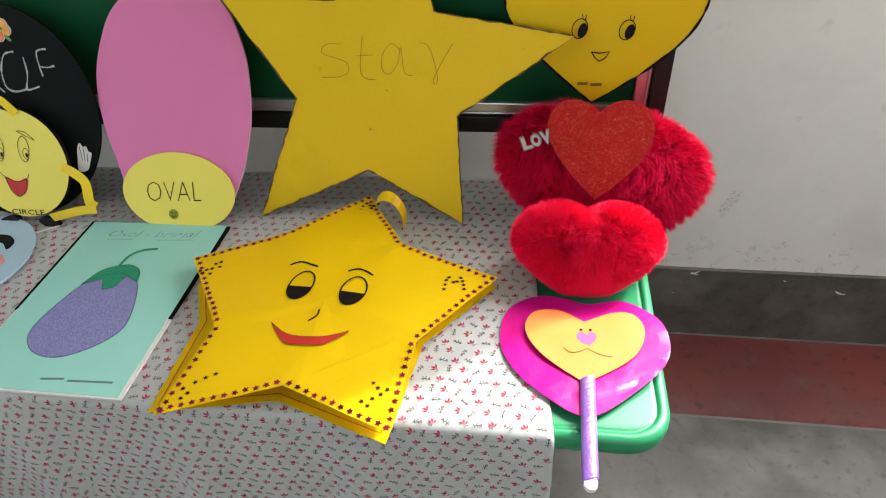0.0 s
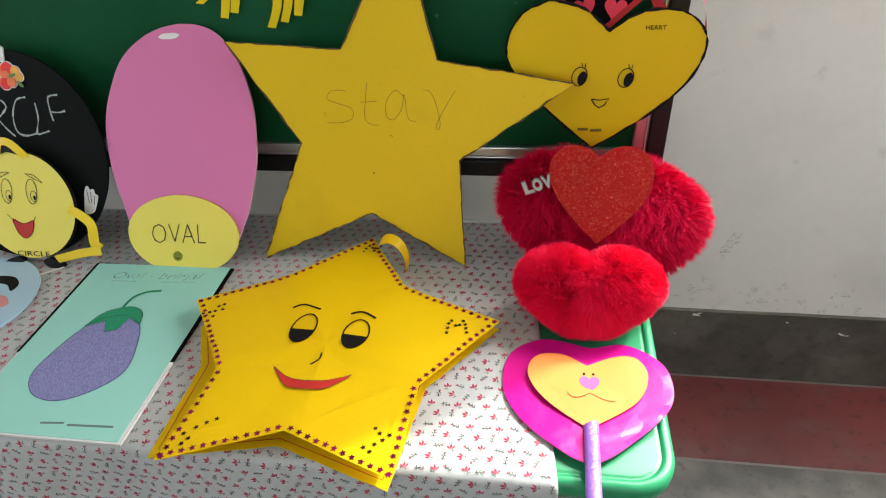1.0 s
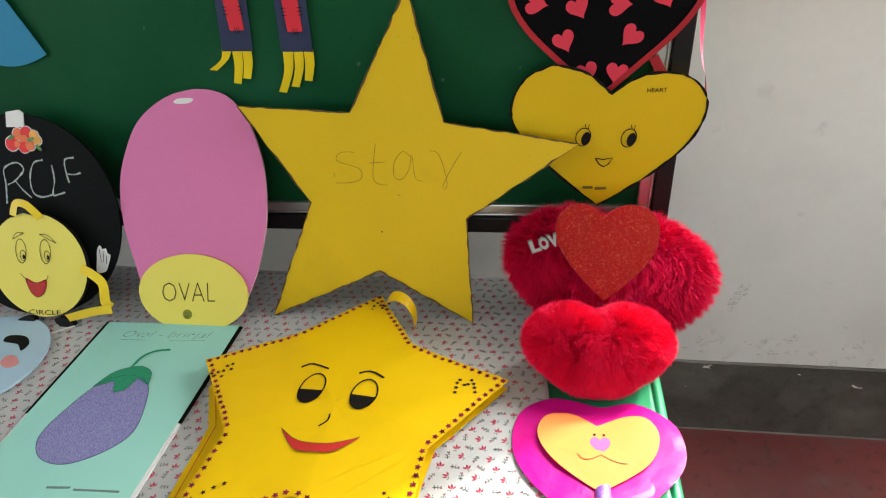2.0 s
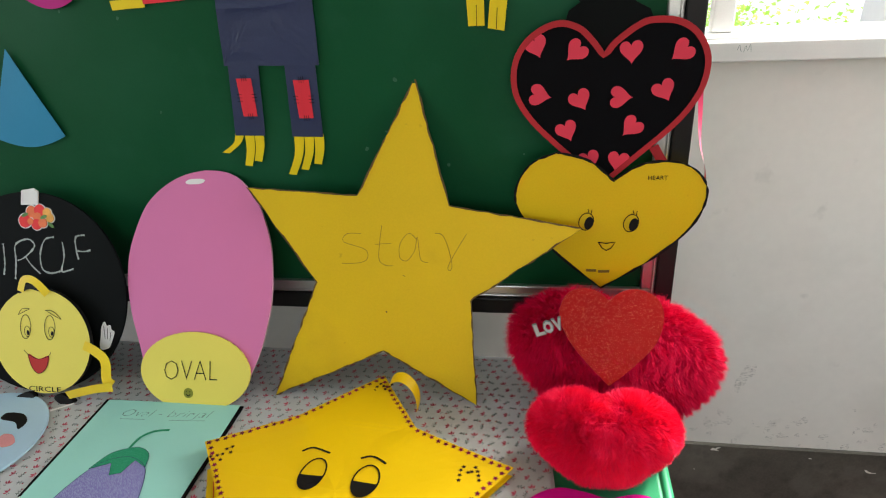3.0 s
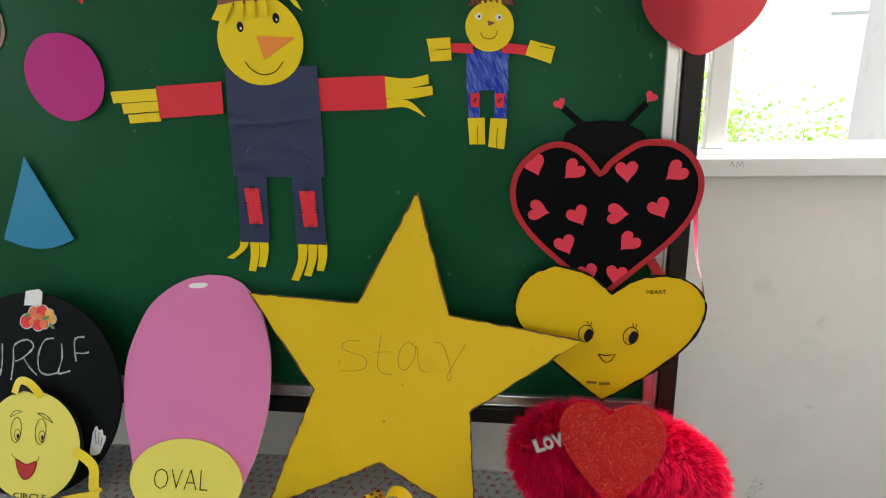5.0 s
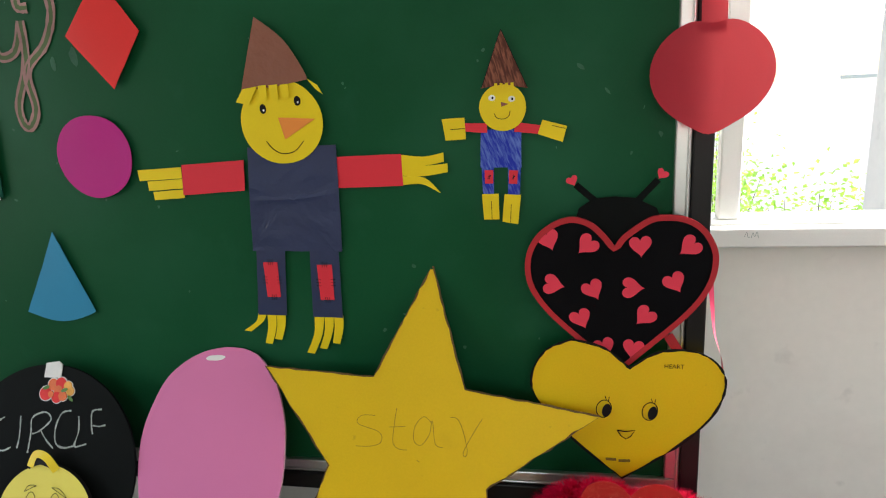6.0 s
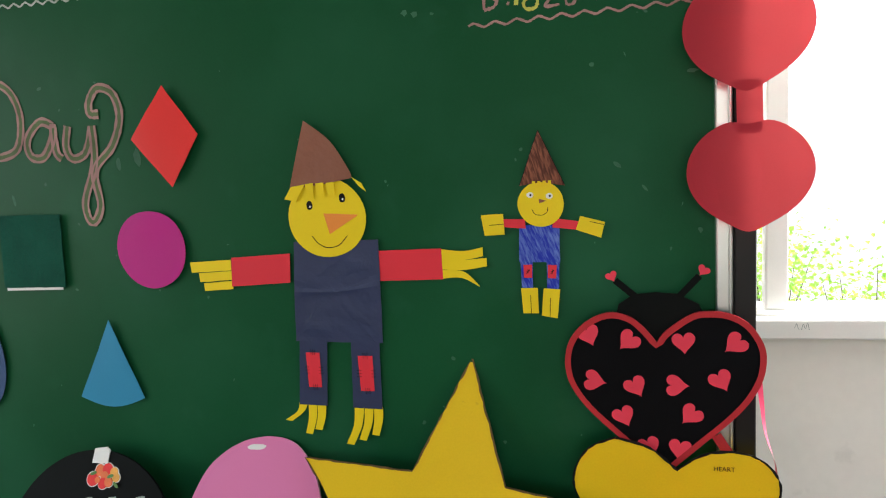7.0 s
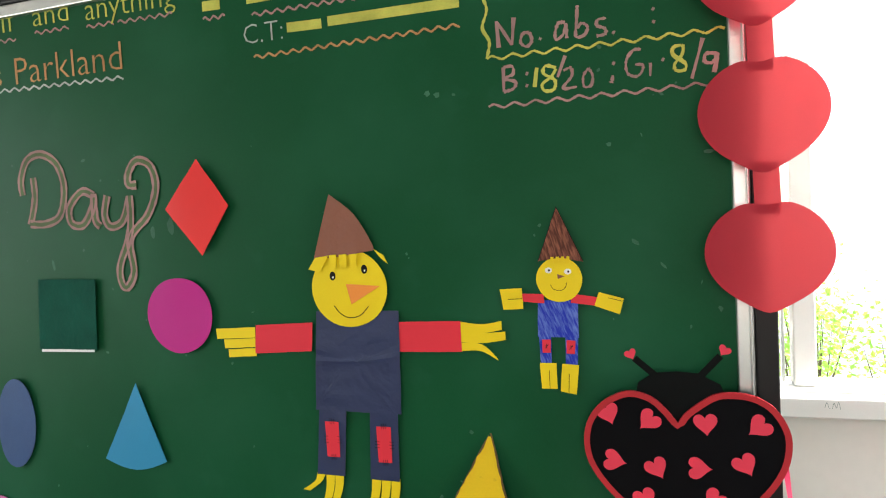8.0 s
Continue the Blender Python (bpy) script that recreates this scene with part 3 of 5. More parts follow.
frame_bar("inner_rail", BX1, BX1 + 0.026, BZ0 + 0.0005, BZ1 - 0.0005, -0.02, 0.010, M["silver"], "brushed aluminium rail")
frame_bar("inner_rail", BX0 - 0.026, BX0, BZ0 + 0.0005, BZ1 - 0.0005, -0.02, 0.010, M["silver"], "brushed aluminium rail")
frame_bar("rail_bead", BX1 + 0.018, BX1 + 0.0225, BZ0 - 0.02, BZ1 + 0.02, 0.0095, 0.014, M["silver"], "bright raised bead of the rail")
frame_bar("rail_bead", BX0 - 0.02, BX1 + 0.017, BZ0 - 0.0225, BZ0 - 0.018, 0.0095, 0.014, M["silver"], "bright raised bead of the rail")
frame_bar("outer_frame", BX0 - 0.058, BX1 + 0.058, BZ0 - 0.061, BZ0 - 0.0265, -0.03, 0.016, M["blackframe"], "black outer moulding")
frame_bar("outer_frame", BX0 - 0.058, BX1 + 0.058, BZ1 + 0.0265, BZ1 + 0.06, -0.03, 0.016, M["blackframe"], "black outer moulding")
frame_bar("outer_frame", BX1 + 0.0265, BX1 + 0.058, BZ0 - 0.026, BZ1 + 0.026, -0.03, 0.016, M["blackframe"], "black outer moulding")
frame_bar("outer_frame", BX0 - 0.058, BX0 - 0.0265, BZ0 - 0.026, BZ1 + 0.026, -0.03, 0.016, M["blackframe"], "black outer moulding")
for u in (-1.5, 0.0):
    frame_bar("wall_bracket", u, u + 0.05, 1.5, 1.56, -(WY - BY), -0.019, M["blackframe"])

# chalk writing
DAY = [[(-0.997, 1.855), (-0.997, 1.807), (-1.015, 1.752)],
       [(-1.03, 1.818), (-1.031, 1.853), (-1.009, 1.894), (-0.969, 1.904), (-0.928, 1.88), (-0.912, 1.828), (-0.929, 1.769), (-0.97, 1.752), (-1.015, 1.754)],
       [(-0.834, 1.806), (-0.865, 1.816), (-0.901, 1.784), (-0.899, 1.75), (-0.867, 1.745), (-0.839, 1.781), (-0.834, 1.806), (-0.834, 1.755), (-0.822, 1.74)],
       [(-0.798, 1.803), (-0.808, 1.762), (-0.795, 1.738), (-0.763, 1.748), (-0.741, 1.796)]]
DAY.append([(-0.74, 1.8), (-0.745, 1.726), (-0.778, 1.653), (-0.776, 1.615), (-0.761, 1.61), (-0.743, 1.643), (-0.746, 1.71), (-0.697, 1.757),
            (-0.672, 1.812), (-0.682, 1.857), (-0.715, 1.871), (-0.737, 1.849), (-0.74, 1.824), (-0.72, 1.821)])


def beside(line, off):
    """The same drawn line, a little to one side."""
    pts = smooth_line(line, 6)
    out = []
    for i, p in enumerate(pts):
        d = Vector(pts[min(i + 1, len(pts) - 1)]) - Vector(pts[max(i - 1, 0)])
        if d.length > 1e-6:
            nrm = Vector((-d.y, d.x)).normalized() * off
            out.append((p[0] + nrm.x, p[1] + nrm.y))
    return out


for lv, (ln, nm) in enumerate(zip(DAY, ("letter_stem", "letter_bow", "letter_a", "letter_y", "letter_tail"))):
    p = part("chalk_" + nm, stroke([ln], 0.013, 0.0005 + 0.0004 * lv, rough=0.2), M["chalk_fill"], board, "dim chalk filling of the word Day")
    e = stroke([beside(ln, 0.0065)], 0.0052, 0.0008 + 0.0004 * lv, rough=0.35, curve=False)
    stroke([beside(ln, -0.0065)], 0.0052, 0.0008 + 0.0004 * lv, bm=e, rough=0.35, curve=False)
    part("chalk_edge", e, M["chalk_pink"], p, "dusty pink chalk outline")
lettering("chalk_letter", "lf", -1.045, 2.175, 0.036, 0.055, M["chalk_yellow"], board, thin=-0.012)
lettering("chalk_letter", "and", -0.958, 2.177, 0.097, 0.048, M["chalk_yellow"], board, thin=-0.012)
lettering("chalk_letter", "anything", -0.816, 2.170, 0.225, 0.05, M["chalk_yellow"], board, thin=-0.012)
lettering("chalk_letter", "s", -1.086, 2.062, 0.026, 0.055, M["chalk_orange"], board, thin=-0.012)
lettering("chalk_letter", "Parkland", -1.02, 2.060, 0.288, 0.062, M["chalk_orange"], board, thin=-0.012)
lettering("chalk_letter", "C.T:", -0.441, 2.072, 0.085, 0.040, M["chalk_white"], board, thin=-0.015)


def chalk(name, lines, mat, width=0.0052):
    """A letter or figure drawn by hand with the flat of a chalk."""
    part(name, stroke(lines, width, 0.0008, rough=0.4), M[mat], board)


def dot(u, v, mat="chalk_pink"):
    chalk("chalk_dot", [[(u - 0.002, v + 0.001), (u, v), (u + 0.002, v - 0.001)]], mat)


PK, YL = "chalk_pink", "chalk_yellow"
chalk("chalk_letter", [[(0.056, 2.003), (0.054, 2.048)], [(0.054, 2.048), (0.079, 2.005)], [(0.079, 2.005), (0.084, 2.050)]], PK, 0.006)
chalk("chalk_letter", [[(0.109, 2.022), (0.098, 2.021), (0.094, 2.007), (0.104, 1.999), (0.113, 2.008), (0.109, 2.022)]], PK)
chalk("chalk_letter", [[(0.169, 2.03), (0.158, 2.03), (0.152, 2.014), (0.154, 2.004), (0.166, 2.012), (0.17, 2.028), (0.171, 2.004)]], PK)
chalk("chalk_letter", [[(0.190, 2.055), (0.188, 2.03), (0.186, 2.005), (0.200, 2.006), (0.205, 2.018), (0.196, 2.025), (0.188, 2.018)]], PK)
chalk("chalk_letter", [[(0.235, 2.028), (0.222, 2.027), (0.220, 2.018), (0.232, 2.012), (0.233, 2.003), (0.219, 2.001)]], PK)
dot(0.127, 2.009)
dot(0.246, 2.0035)
dot(0.308, 2.032)
dot(0.308, 2.012)
chalk("chalk_letter", [[(0.062, 1.969), (0.061, 1.928)], [(0.062, 1.969), (0.077, 1.969), (0.078, 1.956), (0.064, 1.950), (0.082, 1.942), (0.077, 1.931), (0.061, 1.928)]], PK)
dot(0.102, 1.954)
dot(0.101, 1.934)
chalk("chalk_figure", [[(0.119, 1.962), (0.114, 1.930)]], YL)
chalk("chalk_figure", [[(0.151, 1.958), (0.134, 1.963), (0.130, 1.951), (0.148, 1.938), (0.146, 1.923), (0.131, 1.922), (0.127, 1.933), (0.142, 1.944), (0.151, 1.956)]], YL)
chalk("chalk_slash", [[(0.167, 1.976), (0.153, 1.942)]], PK)
chalk("chalk_figure", [[(0.163, 1.952), (0.175, 1.955), (0.176, 1.941), (0.161, 1.923), (0.184, 1.923)]], PK, 0.0044)
chalk("chalk_figure", [[(0.204, 1.951), (0.195, 1.939), (0.196, 1.922), (0.207, 1.923), (0.210, 1.938), (0.204, 1.951)]], PK, 0.0044)
dot(0.244, 1.954)
chalk("chalk_comma", [[(0.242, 1.935), (0.241, 1.929), (0.239, 1.923)]], PK)
chalk("chalk_letter", [[(0.287, 1.971), (0.275, 1.971), (0.264, 1.956), (0.265, 1.936), (0.278, 1.929), (0.287, 1.935), (0.289, 1.946), (0.277, 1.948)], [(0.301, 1.948), (0.300, 1.927)]], PK, 0.0046)
dot(0.320, 1.951)
chalk("chalk_figure", [[(0.348, 1.970), (0.336, 1.968), (0.336, 1.956), (0.353, 1.941), (0.352, 1.931), (0.340, 1.931), (0.337, 1.941), (0.348, 1.954), (0.351, 1.966), (0.348, 1.970)]], YL)
chalk("chalk_slash", [[(0.380, 1.977), (0.362, 1.916)]], PK, 0.006)
chalk("chalk_figure", [[(0.399, 1.951), (0.384, 1.952), (0.382, 1.940), (0.394, 1.938), (0.401, 1.951), (0.395, 1.922)]], PK, 0.006)
# a written name and an unreadable line, as plain bars
bars = bmesh.new()
for u0, u1 in ((-0.347, -0.275), (-0.262, -0.01)):
    slab([(u0, 2.083), (u1, 2.081), (u1, 2.099), (u0, 2.101)], 0.0002, 0.0008, bm=bars)
part("chalk_bar", bars, M["chalk_yellow"], board, "yellow chalk bar in place of writing")
bars = bmesh.new()
for u0, u1 in ((-0.53, -0.49), (-0.43, -0.22)):
    slab([(u0, 2.148), (u1, 2.147), (u1, 2.166), (u0, 2.167)], 0.0002, 0.0008, bm=bars)
part("chalk_bar", bars, M["chalk_yellow"], board, "yellow chalk bar in place of writing")
waves_ = ((-1.09, 2.052, -0.731, 2.043, "chalk_white", 0.028), (-0.956, 2.163, -0.862, 2.163, "chalk_pink", 0.024), (-1.06, 2.158, -1.01, 2.158, "chalk_pink", 0.024),
          (-0.816, 2.157, -0.745, 2.157, "chalk_pink", 0.024), (-0.735, 2.156, -0.6, 2.154, "chalk_pink", 0.024), (-0.53, 2.133, -0.48, 2.133, "chalk_pink", 0.02), (-0.42, 2.126, -0.2, 2.126, "chalk_pink", 0.024),
          (-0.422, 2.046, -0.01, 2.050, "chalk_orange", 0.026), (0.034, 1.987, 0.412, 1.987, "chalk_yellow", 0.036), (0.033, 1.905, 0.385, 1.905, "chalk_pink", 0.036))
for u0, v0, u1, v1, mt, ln in waves_:
    part("chalk_underline", stroke([wave(u0, v0, u1, v1, 0.0035, ln)], 0.0038, 0.0007, rough=0.3), M[mt], board)
part("chalk_bracket", stroke([[(0.034, 2.19), (0.030, 2.16), (0.036, 2.13), (0.030, 2.10), (0.038, 2.07), (0.029, 2.04), (0.040, 2.015), (0.034, 1.987)]], 0.005, 0.0007, rough=0.3), M["chalk_yellow"], board)
dust = bmesh.new()
random.seed(3)
for _ in range(60):
    u, v = random.uniform(-1.1, 0.4), random.uniform(1.15, 2.0)
    r = random.uniform(0.0012, 0.004)
    dust.faces.new([dust.verts.new((a, b, 0.0005)) for a, b in ring(u, v, r, r * random.uniform(0.3, 1.6), 7, random.uniform(0, 180), 0.8, u * 9)])
for u, v, ru, rv, rot in ((0.385, 1.80, 0.008, 0.003, 0), (0.268, 1.66, 0.008, 0.003, -40), (0.31, 1.62, 0.007, 0.002, -50), (-0.645, 1.73, 0.006, 0.016, 5), (-0.69, 1.72, 0.004, 0.012, 0), (-0.96, 1.66, 0.003, 0.012, 8)):
    dust.faces.new([dust.verts.new((a, b, 0.0006)) for a, b in ring(u, v, ru, rv, 9, rot, 0.8, u)])
part("chalk_specks", dust, M["chalk_smear"], board, "faint chalk specks and rubbed marks", "stuff")


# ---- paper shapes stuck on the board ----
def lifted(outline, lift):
    """The outline of a raised sheet, drawn towards the camera's eye to fit its view."""
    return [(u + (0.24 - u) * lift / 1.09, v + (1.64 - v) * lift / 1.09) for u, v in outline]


def board_card(name, outline, mat, label, category, lift=0.005, bend=None, fill=None, group="paper shapes on the board"):
    cu = sum(p[0] for p in outline) / len(outline)
    cv = min(p[1] for p in outline)
    t = thing(name, board_plane, cu, cv, label, category, group)
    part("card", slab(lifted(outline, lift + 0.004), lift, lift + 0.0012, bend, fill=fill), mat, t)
    return t


curl = lambda u, v: 0.003 * noise.noise((u * 9, v * 9, 2.0)) + 0.003
board_card("rhombus_cutout", jagged([(-0.571, 1.864), (-0.654, 1.767), (-0.573, 1.669), (-0.505, 1.767)], 0.0008), M["red_card"],
           "bright red paper rhombus stuck on the chalkboard", "paper shape", 0.008, curl, 4)
board_card("circle_cutout", ring(-0.640, 1.547, 0.0795, 0.0785, 44, 20, 0.02, 3), M["magenta"], "magenta paper circle stuck on the chalkboard", "paper shape", 0.004, curl, 4)
cone = [(-0.766, 1.402), (-0.861, 1.233)] + [(-0.861 + 0.159 * i / 10, 1.2335 - 0.021 * math.sin(math.pi * i / 10)) for i in range(1, 10)] + [(-0.702, 1.234)]
board_card("cone_cutout", jagged(cone, 0.0006), M["blue_card"], "blue paper cone shape stuck on the chalkboard", "paper shape", 0.004, curl, 4)
sq = board_card("square_cutout", jagged([(-1.009, 1.631), (-1.022, 1.474), (-0.861, 1.474), (-0.851, 1.627)], 0.001), M["dark_green_card"],
                "dark green textured paper square with white edge", "paper shape", 0.005, curl, 4)
part("backing", slab([(-0.995, 1.615), (-1.008, 1.469), (-0.862, 1.4695), (-0.855, 1.620)], 0.0026, 0.0040, curl, fill=4), M["white"], sq, "white backing card")
board_card("oval_cutout", ring(-1.112, 1.300, 0.056, 0.104, 40, -6, 0.02, 5), M["denim"], "blue-grey paper oval stuck on the chalkboard", "paper shape", 0.004, curl, 4)
board_card("pink_cutout", ring(-1.185, 1.075, 0.05, 0.05, 30, 0, 0.05, 2), M["pink"], "pink paper shape stuck on the chalkboard", "paper shape", 0.004, curl, 4)


# ---- paper scarecrows: one plain mesh each ----
def paper_figure(name, pieces, label, base):
    mats = []
    bm = bmesh.new()
    for kind, geo, mat, lift in pieces:
        lift *= 0.75
        if mat not in mats:
            mats.append(mat)
        i = mats.index(mat)
        if kind == "creased":
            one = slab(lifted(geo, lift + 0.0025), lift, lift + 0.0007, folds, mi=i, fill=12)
        elif kind == "cut":
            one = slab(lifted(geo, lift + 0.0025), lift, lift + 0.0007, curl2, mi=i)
        else:
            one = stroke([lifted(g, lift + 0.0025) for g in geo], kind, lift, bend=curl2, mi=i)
        tmp = bpy.data.meshes.new("tmp")
        one.to_mesh(tmp)
        one.free()
        bm.from_mesh(tmp)
        bpy.data.meshes.remove(tmp)
    for w in bm.verts:
        w.co.x, w.co.y = w.co.x - base[0], w.co.y - base[1]
    me = bpy.data.meshes.new(name)
    bm.to_mesh(me)
    bm.free()
    for m in mats:
        me.materials.append(M[m])
    ob = new(name, me)
    ob.matrix_world = board_plane @ Matrix.Translation((*base, 0))
    return tagged(ob, label, "paper scarecrow", "paper scarecrows on the board")


curl2 = lambda u, v: 0.0018 * noise.noise((u * 11, v * 11, 7.0)) + 0.002


def folds(u, v):
    """Wrinkles of a pressed paper bag, dying out under the chin."""
    k = min(1.0, max(0.0, (1.535 - v) / 0.05))
    w = 0.0022 * noise.noise((u * 16, v * 34, 3.0)) + 0.0016 * abs(noise.noise((u * 45 + v * 20, v * 30, 8.0)))
    return curl2(u, v) + k * (w + 0.002 * math.exp(-((v - 1.457 - 0.05 * (u + 0.28)) / 0.004) ** 2))


def quad(a, b, c, d):
    return jagged([a, b, c, d], 0.0006)


P = [("creased", quad((-0.325, 1.553), (-0.156, 1.552), (-0.163, 1.357), (-0.340, 1.360)), "navy", 0.006),
     ("cut", quad((-0.333, 1.362), (-0.275, 1.362), (-0.286, 1.231), (-0.345, 1.232)), "navy", 0.0045),
     ("cut", quad((-0.226, 1.362), (-0.170, 1.362), (-0.174, 1.227), (-0.233, 1.229)), "navy", 0.0045),
     ("cut", quad((-0.461, 1.526), (-0.335, 1.531), (-0.340, 1.475), (-0.466, 1.469)), "red_paper", 0.004),
     ("cut", quad((-0.158, 1.531), (-0.039, 1.532), (-0.039, 1.476), (-0.160, 1.475)), "red_paper", 0.004),
     ("cut", ring(-0.2535, 1.5955, 0.0770, 0.0735, 40, 0, 0.015, 4), "yellow_paper", 0.008),
     ("cut", quad((-0.336, 1.634), (-0.320, 1.656), (-0.292, 1.6595), (-0.312, 1.628)), "yellow_paper", 0.0092),
     ("cut", quad((-0.185, 1.650), (-0.199, 1.668), (-0.18, 1.656), (-0.172, 1.640)), "yellow_paper", 0.0075),
     ("cut", smooth_line([(-0.283, 1.775), (-0.303, 1.715), (-0.323, 1.653)], 5)[:-1] + [(-0.323, 1.653), (-0.260, 1.657), (-0.199, 1.666)]
      + smooth_line([(-0.199, 1.666), (-0.202, 1.680), (-0.235, 1.735), (-0.283, 1.775)], 5)[1:-1], "brown", 0.0105)]
for u in (-0.283, -0.262, -0.241):
    P.append(("cut", quad((u - 0.008, 1.660), (u + 0.008, 1.661), (u + 0.007, 1.634 + 0.05 * (u + 0.3)), (u - 0.006, 1.633 + 0.05 * (u + 0.3))), "yellow_paper", 0.0095))
P += [("cut", quad((-0.259, 1.604), (-0.190, 1.599), (-0.248, 1.566), (-0.250, 1.565)), "orange", 0.0095),
      ("cut", ring(-0.286, 1.620, 0.006, 0.0085, 16), "ink", 0.0092), ("cut", ring(-0.220, 1.631, 0.006, 0.0085, 16), "ink", 0.0092),
      ("cut", ring(-0.285, 1.6175, 0.0018, 0.0022, 10), "white", 0.0098), ("cut", ring(-0.219, 1.6285, 0.0018, 0.0022, 10), "white", 0.0098),
      (0.0016, [[(-0.286, 1.563), (-0.275, 1.549), (-0.257, 1.540), (-0.234, 1.544), (-0.216, 1.561)]], "ink", 0.0096)]
for a, b, c in ((1.522, 1.502, -0.553), (1.500, 1.483, -0.536), (1.480, 1.465, -0.527)):
    P.append(("cut", quad((-0.463, a), (-0.464, b - 0.001), (c, b - 0.004), (c - 0.001, a - 0.003)), "yellow_paper", 0.0035))
for a, b, c in ((1.531, 1.512, 0.036), (1.512, 1.494, 0.042)):
    P.append(("cut", smooth_line([(-0.041, a), (0.0, a - 0.002 - 0.003 * (c < 0.04)), (c, a + 0.001)], 4) + smooth_line([(c, b + 0.004), (0.0, b - 0.002), (-0.041, b)], 4), "yellow_paper", 0.0035))
P.append(("cut", smooth_line([(-0.041, 1.493), (0.0, 1.489), (0.028, 1.462)], 5) + smooth_line([(0.026, 1.462), (-0.005, 1.478), (-0.041, 1.477)], 5), "yellow_paper", 0.0035))
for u0, w, du, z0, z1 in ((-0.345, 0.018, -0.034, 1.236, 1.199), (-0.326, 0.018, -0.012, 1.236, 1.173), (-0.307, 0.018, -0.010, 1.236, 1.182),
                          (-0.230, 0.019, -0.023, 1.232, 1.155), (-0.210, 0.018, -0.016, 1.232, 1.165), (-0.191, 0.018, -0.008, 1.232, 1.176)):
    P.append(("cut", smooth_line([(u0, z0), (u0 + du * 0.2, (z0 + z1) / 2), (u0 + du, z1)], 4) + smooth_line([(u0 + du + w * 0.8, z1 - 0.002), (u0 + w + du * 0.3, (z0 + z1) / 2), (u0 + w, z0)], 4), "yellow_paper", 0.0030))
for u, v in ((-0.308, 1.302), (-0.2005, 1.297)):
    P.append(("cut", quad((u - 0.0145, v + 0.035), (u + 0.0145, v + 0.035), (u + 0.0135, v - 0.034), (u - 0.0135, v - 0.034)), "red_paper", 0.0062))
    st = []
    for k in (-1, 0, 1):
        st += [[(u + k * 0.004, v + 0.030), (u + k * 0.004, v + 0.041)], [(u + k * 0.004, v - 0.029), (u + k * 0.004, v - 0.040)],
               [(u - 0.019, v + k * 0.006), (u - 0.010, v + k * 0.006)], [(u + 0.010, v + k * 0.006), (u + 0.019, v + k * 0.006)]]
    P.append((0.0011, st, "ink", 0.0073))
P = [(k, g, m, h + (0.004 if (m == 'yellow_paper' and k == 'cut' and 1.655 < max(q[1] for q in g) < 1.664 and min(q[1] for q in g) > 1.62) else 0)) for k, g, m, h in P]
paper_figure("paper_scarecrow", P, "large paper scarecrow with brown hat and navy overalls", (-0.25, 1.153))

P = [("cut", quad((0.102, 1.568), (0.170, 1.566), (0.169, 1.502), (0.099, 1.504)), "blue_crayon", 0.004),
     ("cut", quad((0.101, 1.506), (0.122, 1.506), (0.121, 1.456), (0.102, 1.457)), "blue_crayon", 0.003),
     ("cut", quad((0.146, 1.505), (0.168, 1.504), (0.165, 1.453), (0.145, 1.455)), "blue_crayon", 0.003),
     ("cut", quad((0.070, 1.580), (0.112, 1.578), (0.113, 1.562), (0.074, 1.566)), "red_paper", 0.0045),
     ("cut", quad((0.160, 1.578), (0.207, 1.570), (0.205, 1.556), (0.158, 1.562)), "red_paper", 0.0045),
     ("cut", ring(0.140, 1.6025, 0.039, 0.0385, 36, 0, 0.02, 8), "yellow_paper", 0.006),
     ("cut", quad((0.140, 1.727), (0.105, 1.635), (0.143, 1.640), (0.182, 1.632)), "brown_crayon", 0.0075),
     ("cut", quad((0.036, 1.588), (0.075, 1.589), (0.076, 1.553), (0.041, 1.552)), "yellow_paper", 0.0055),
     ("cut", quad((0.205, 1.580), (0.245, 1.568), (0.238, 1.542), (0.197, 1.557)), "yellow_paper", 0.0055),
     ("cut", quad((0.100, 1.458), (0.129, 1.458), (0.129, 1.413), (0.102, 1.413)), "yellow_paper", 0.0045),
     ("cut", quad((0.139, 1.457), (0.167, 1.455), (0.161, 1.404), (0.134, 1.409)), "yellow_paper", 0.0045),
     ("cut", quad((0.137, 1.612), (0.150, 1.608), (0.138, 1.604), (0.1375, 1.606)), "brown", 0.0072),
     ("cut", quad((0.106, 1.499), (0.121, 1.499), (0.120, 1.476), (0.106, 1.476)), "red_paper", 0.0046),
     ("cut", quad((0.148, 1.498), (0.163, 1.497), (0.161, 1.474), (0.147, 1.475)), "red_paper", 0.0046),
     (0.0011, [[(0.125, 1.594), (0.130, 1.586), (0.142, 1.584), (0.150, 1.589), (0.152, 1.597)]], "ink", 0.0075),
     (0.001, [[(0.116, 1.412), (0.116, 1.445)], [(0.148, 1.407), (0.150, 1.44)], [(0.22, 1.570), (0.243, 1.564)], [(0.05, 1.57), (0.075, 1.571)],
              [(0.140, 1.727), (0.106, 1.637)], [(0.140, 1.727), (0.181, 1.634)]], "ink", 0.0085)]
for u, v in ((0.1225, 1.619), (0.155, 1.616)):
    P += [("cut", ring(u, v, 0.006, 0.005, 14), "white", 0.0072), ("cut", ring(u + 0.001, v, 0.0018, 0.0022, 10), "ink", 0.0082)]
for k in range(4):
    u = 0.127 + 0.009 * k
    P.append(("cut", quad((u, 1.642), (u + 0.005, 1.642), (u + 0.005, 1.630), (u, 1.631)), "yellow_paper", 0.0086))
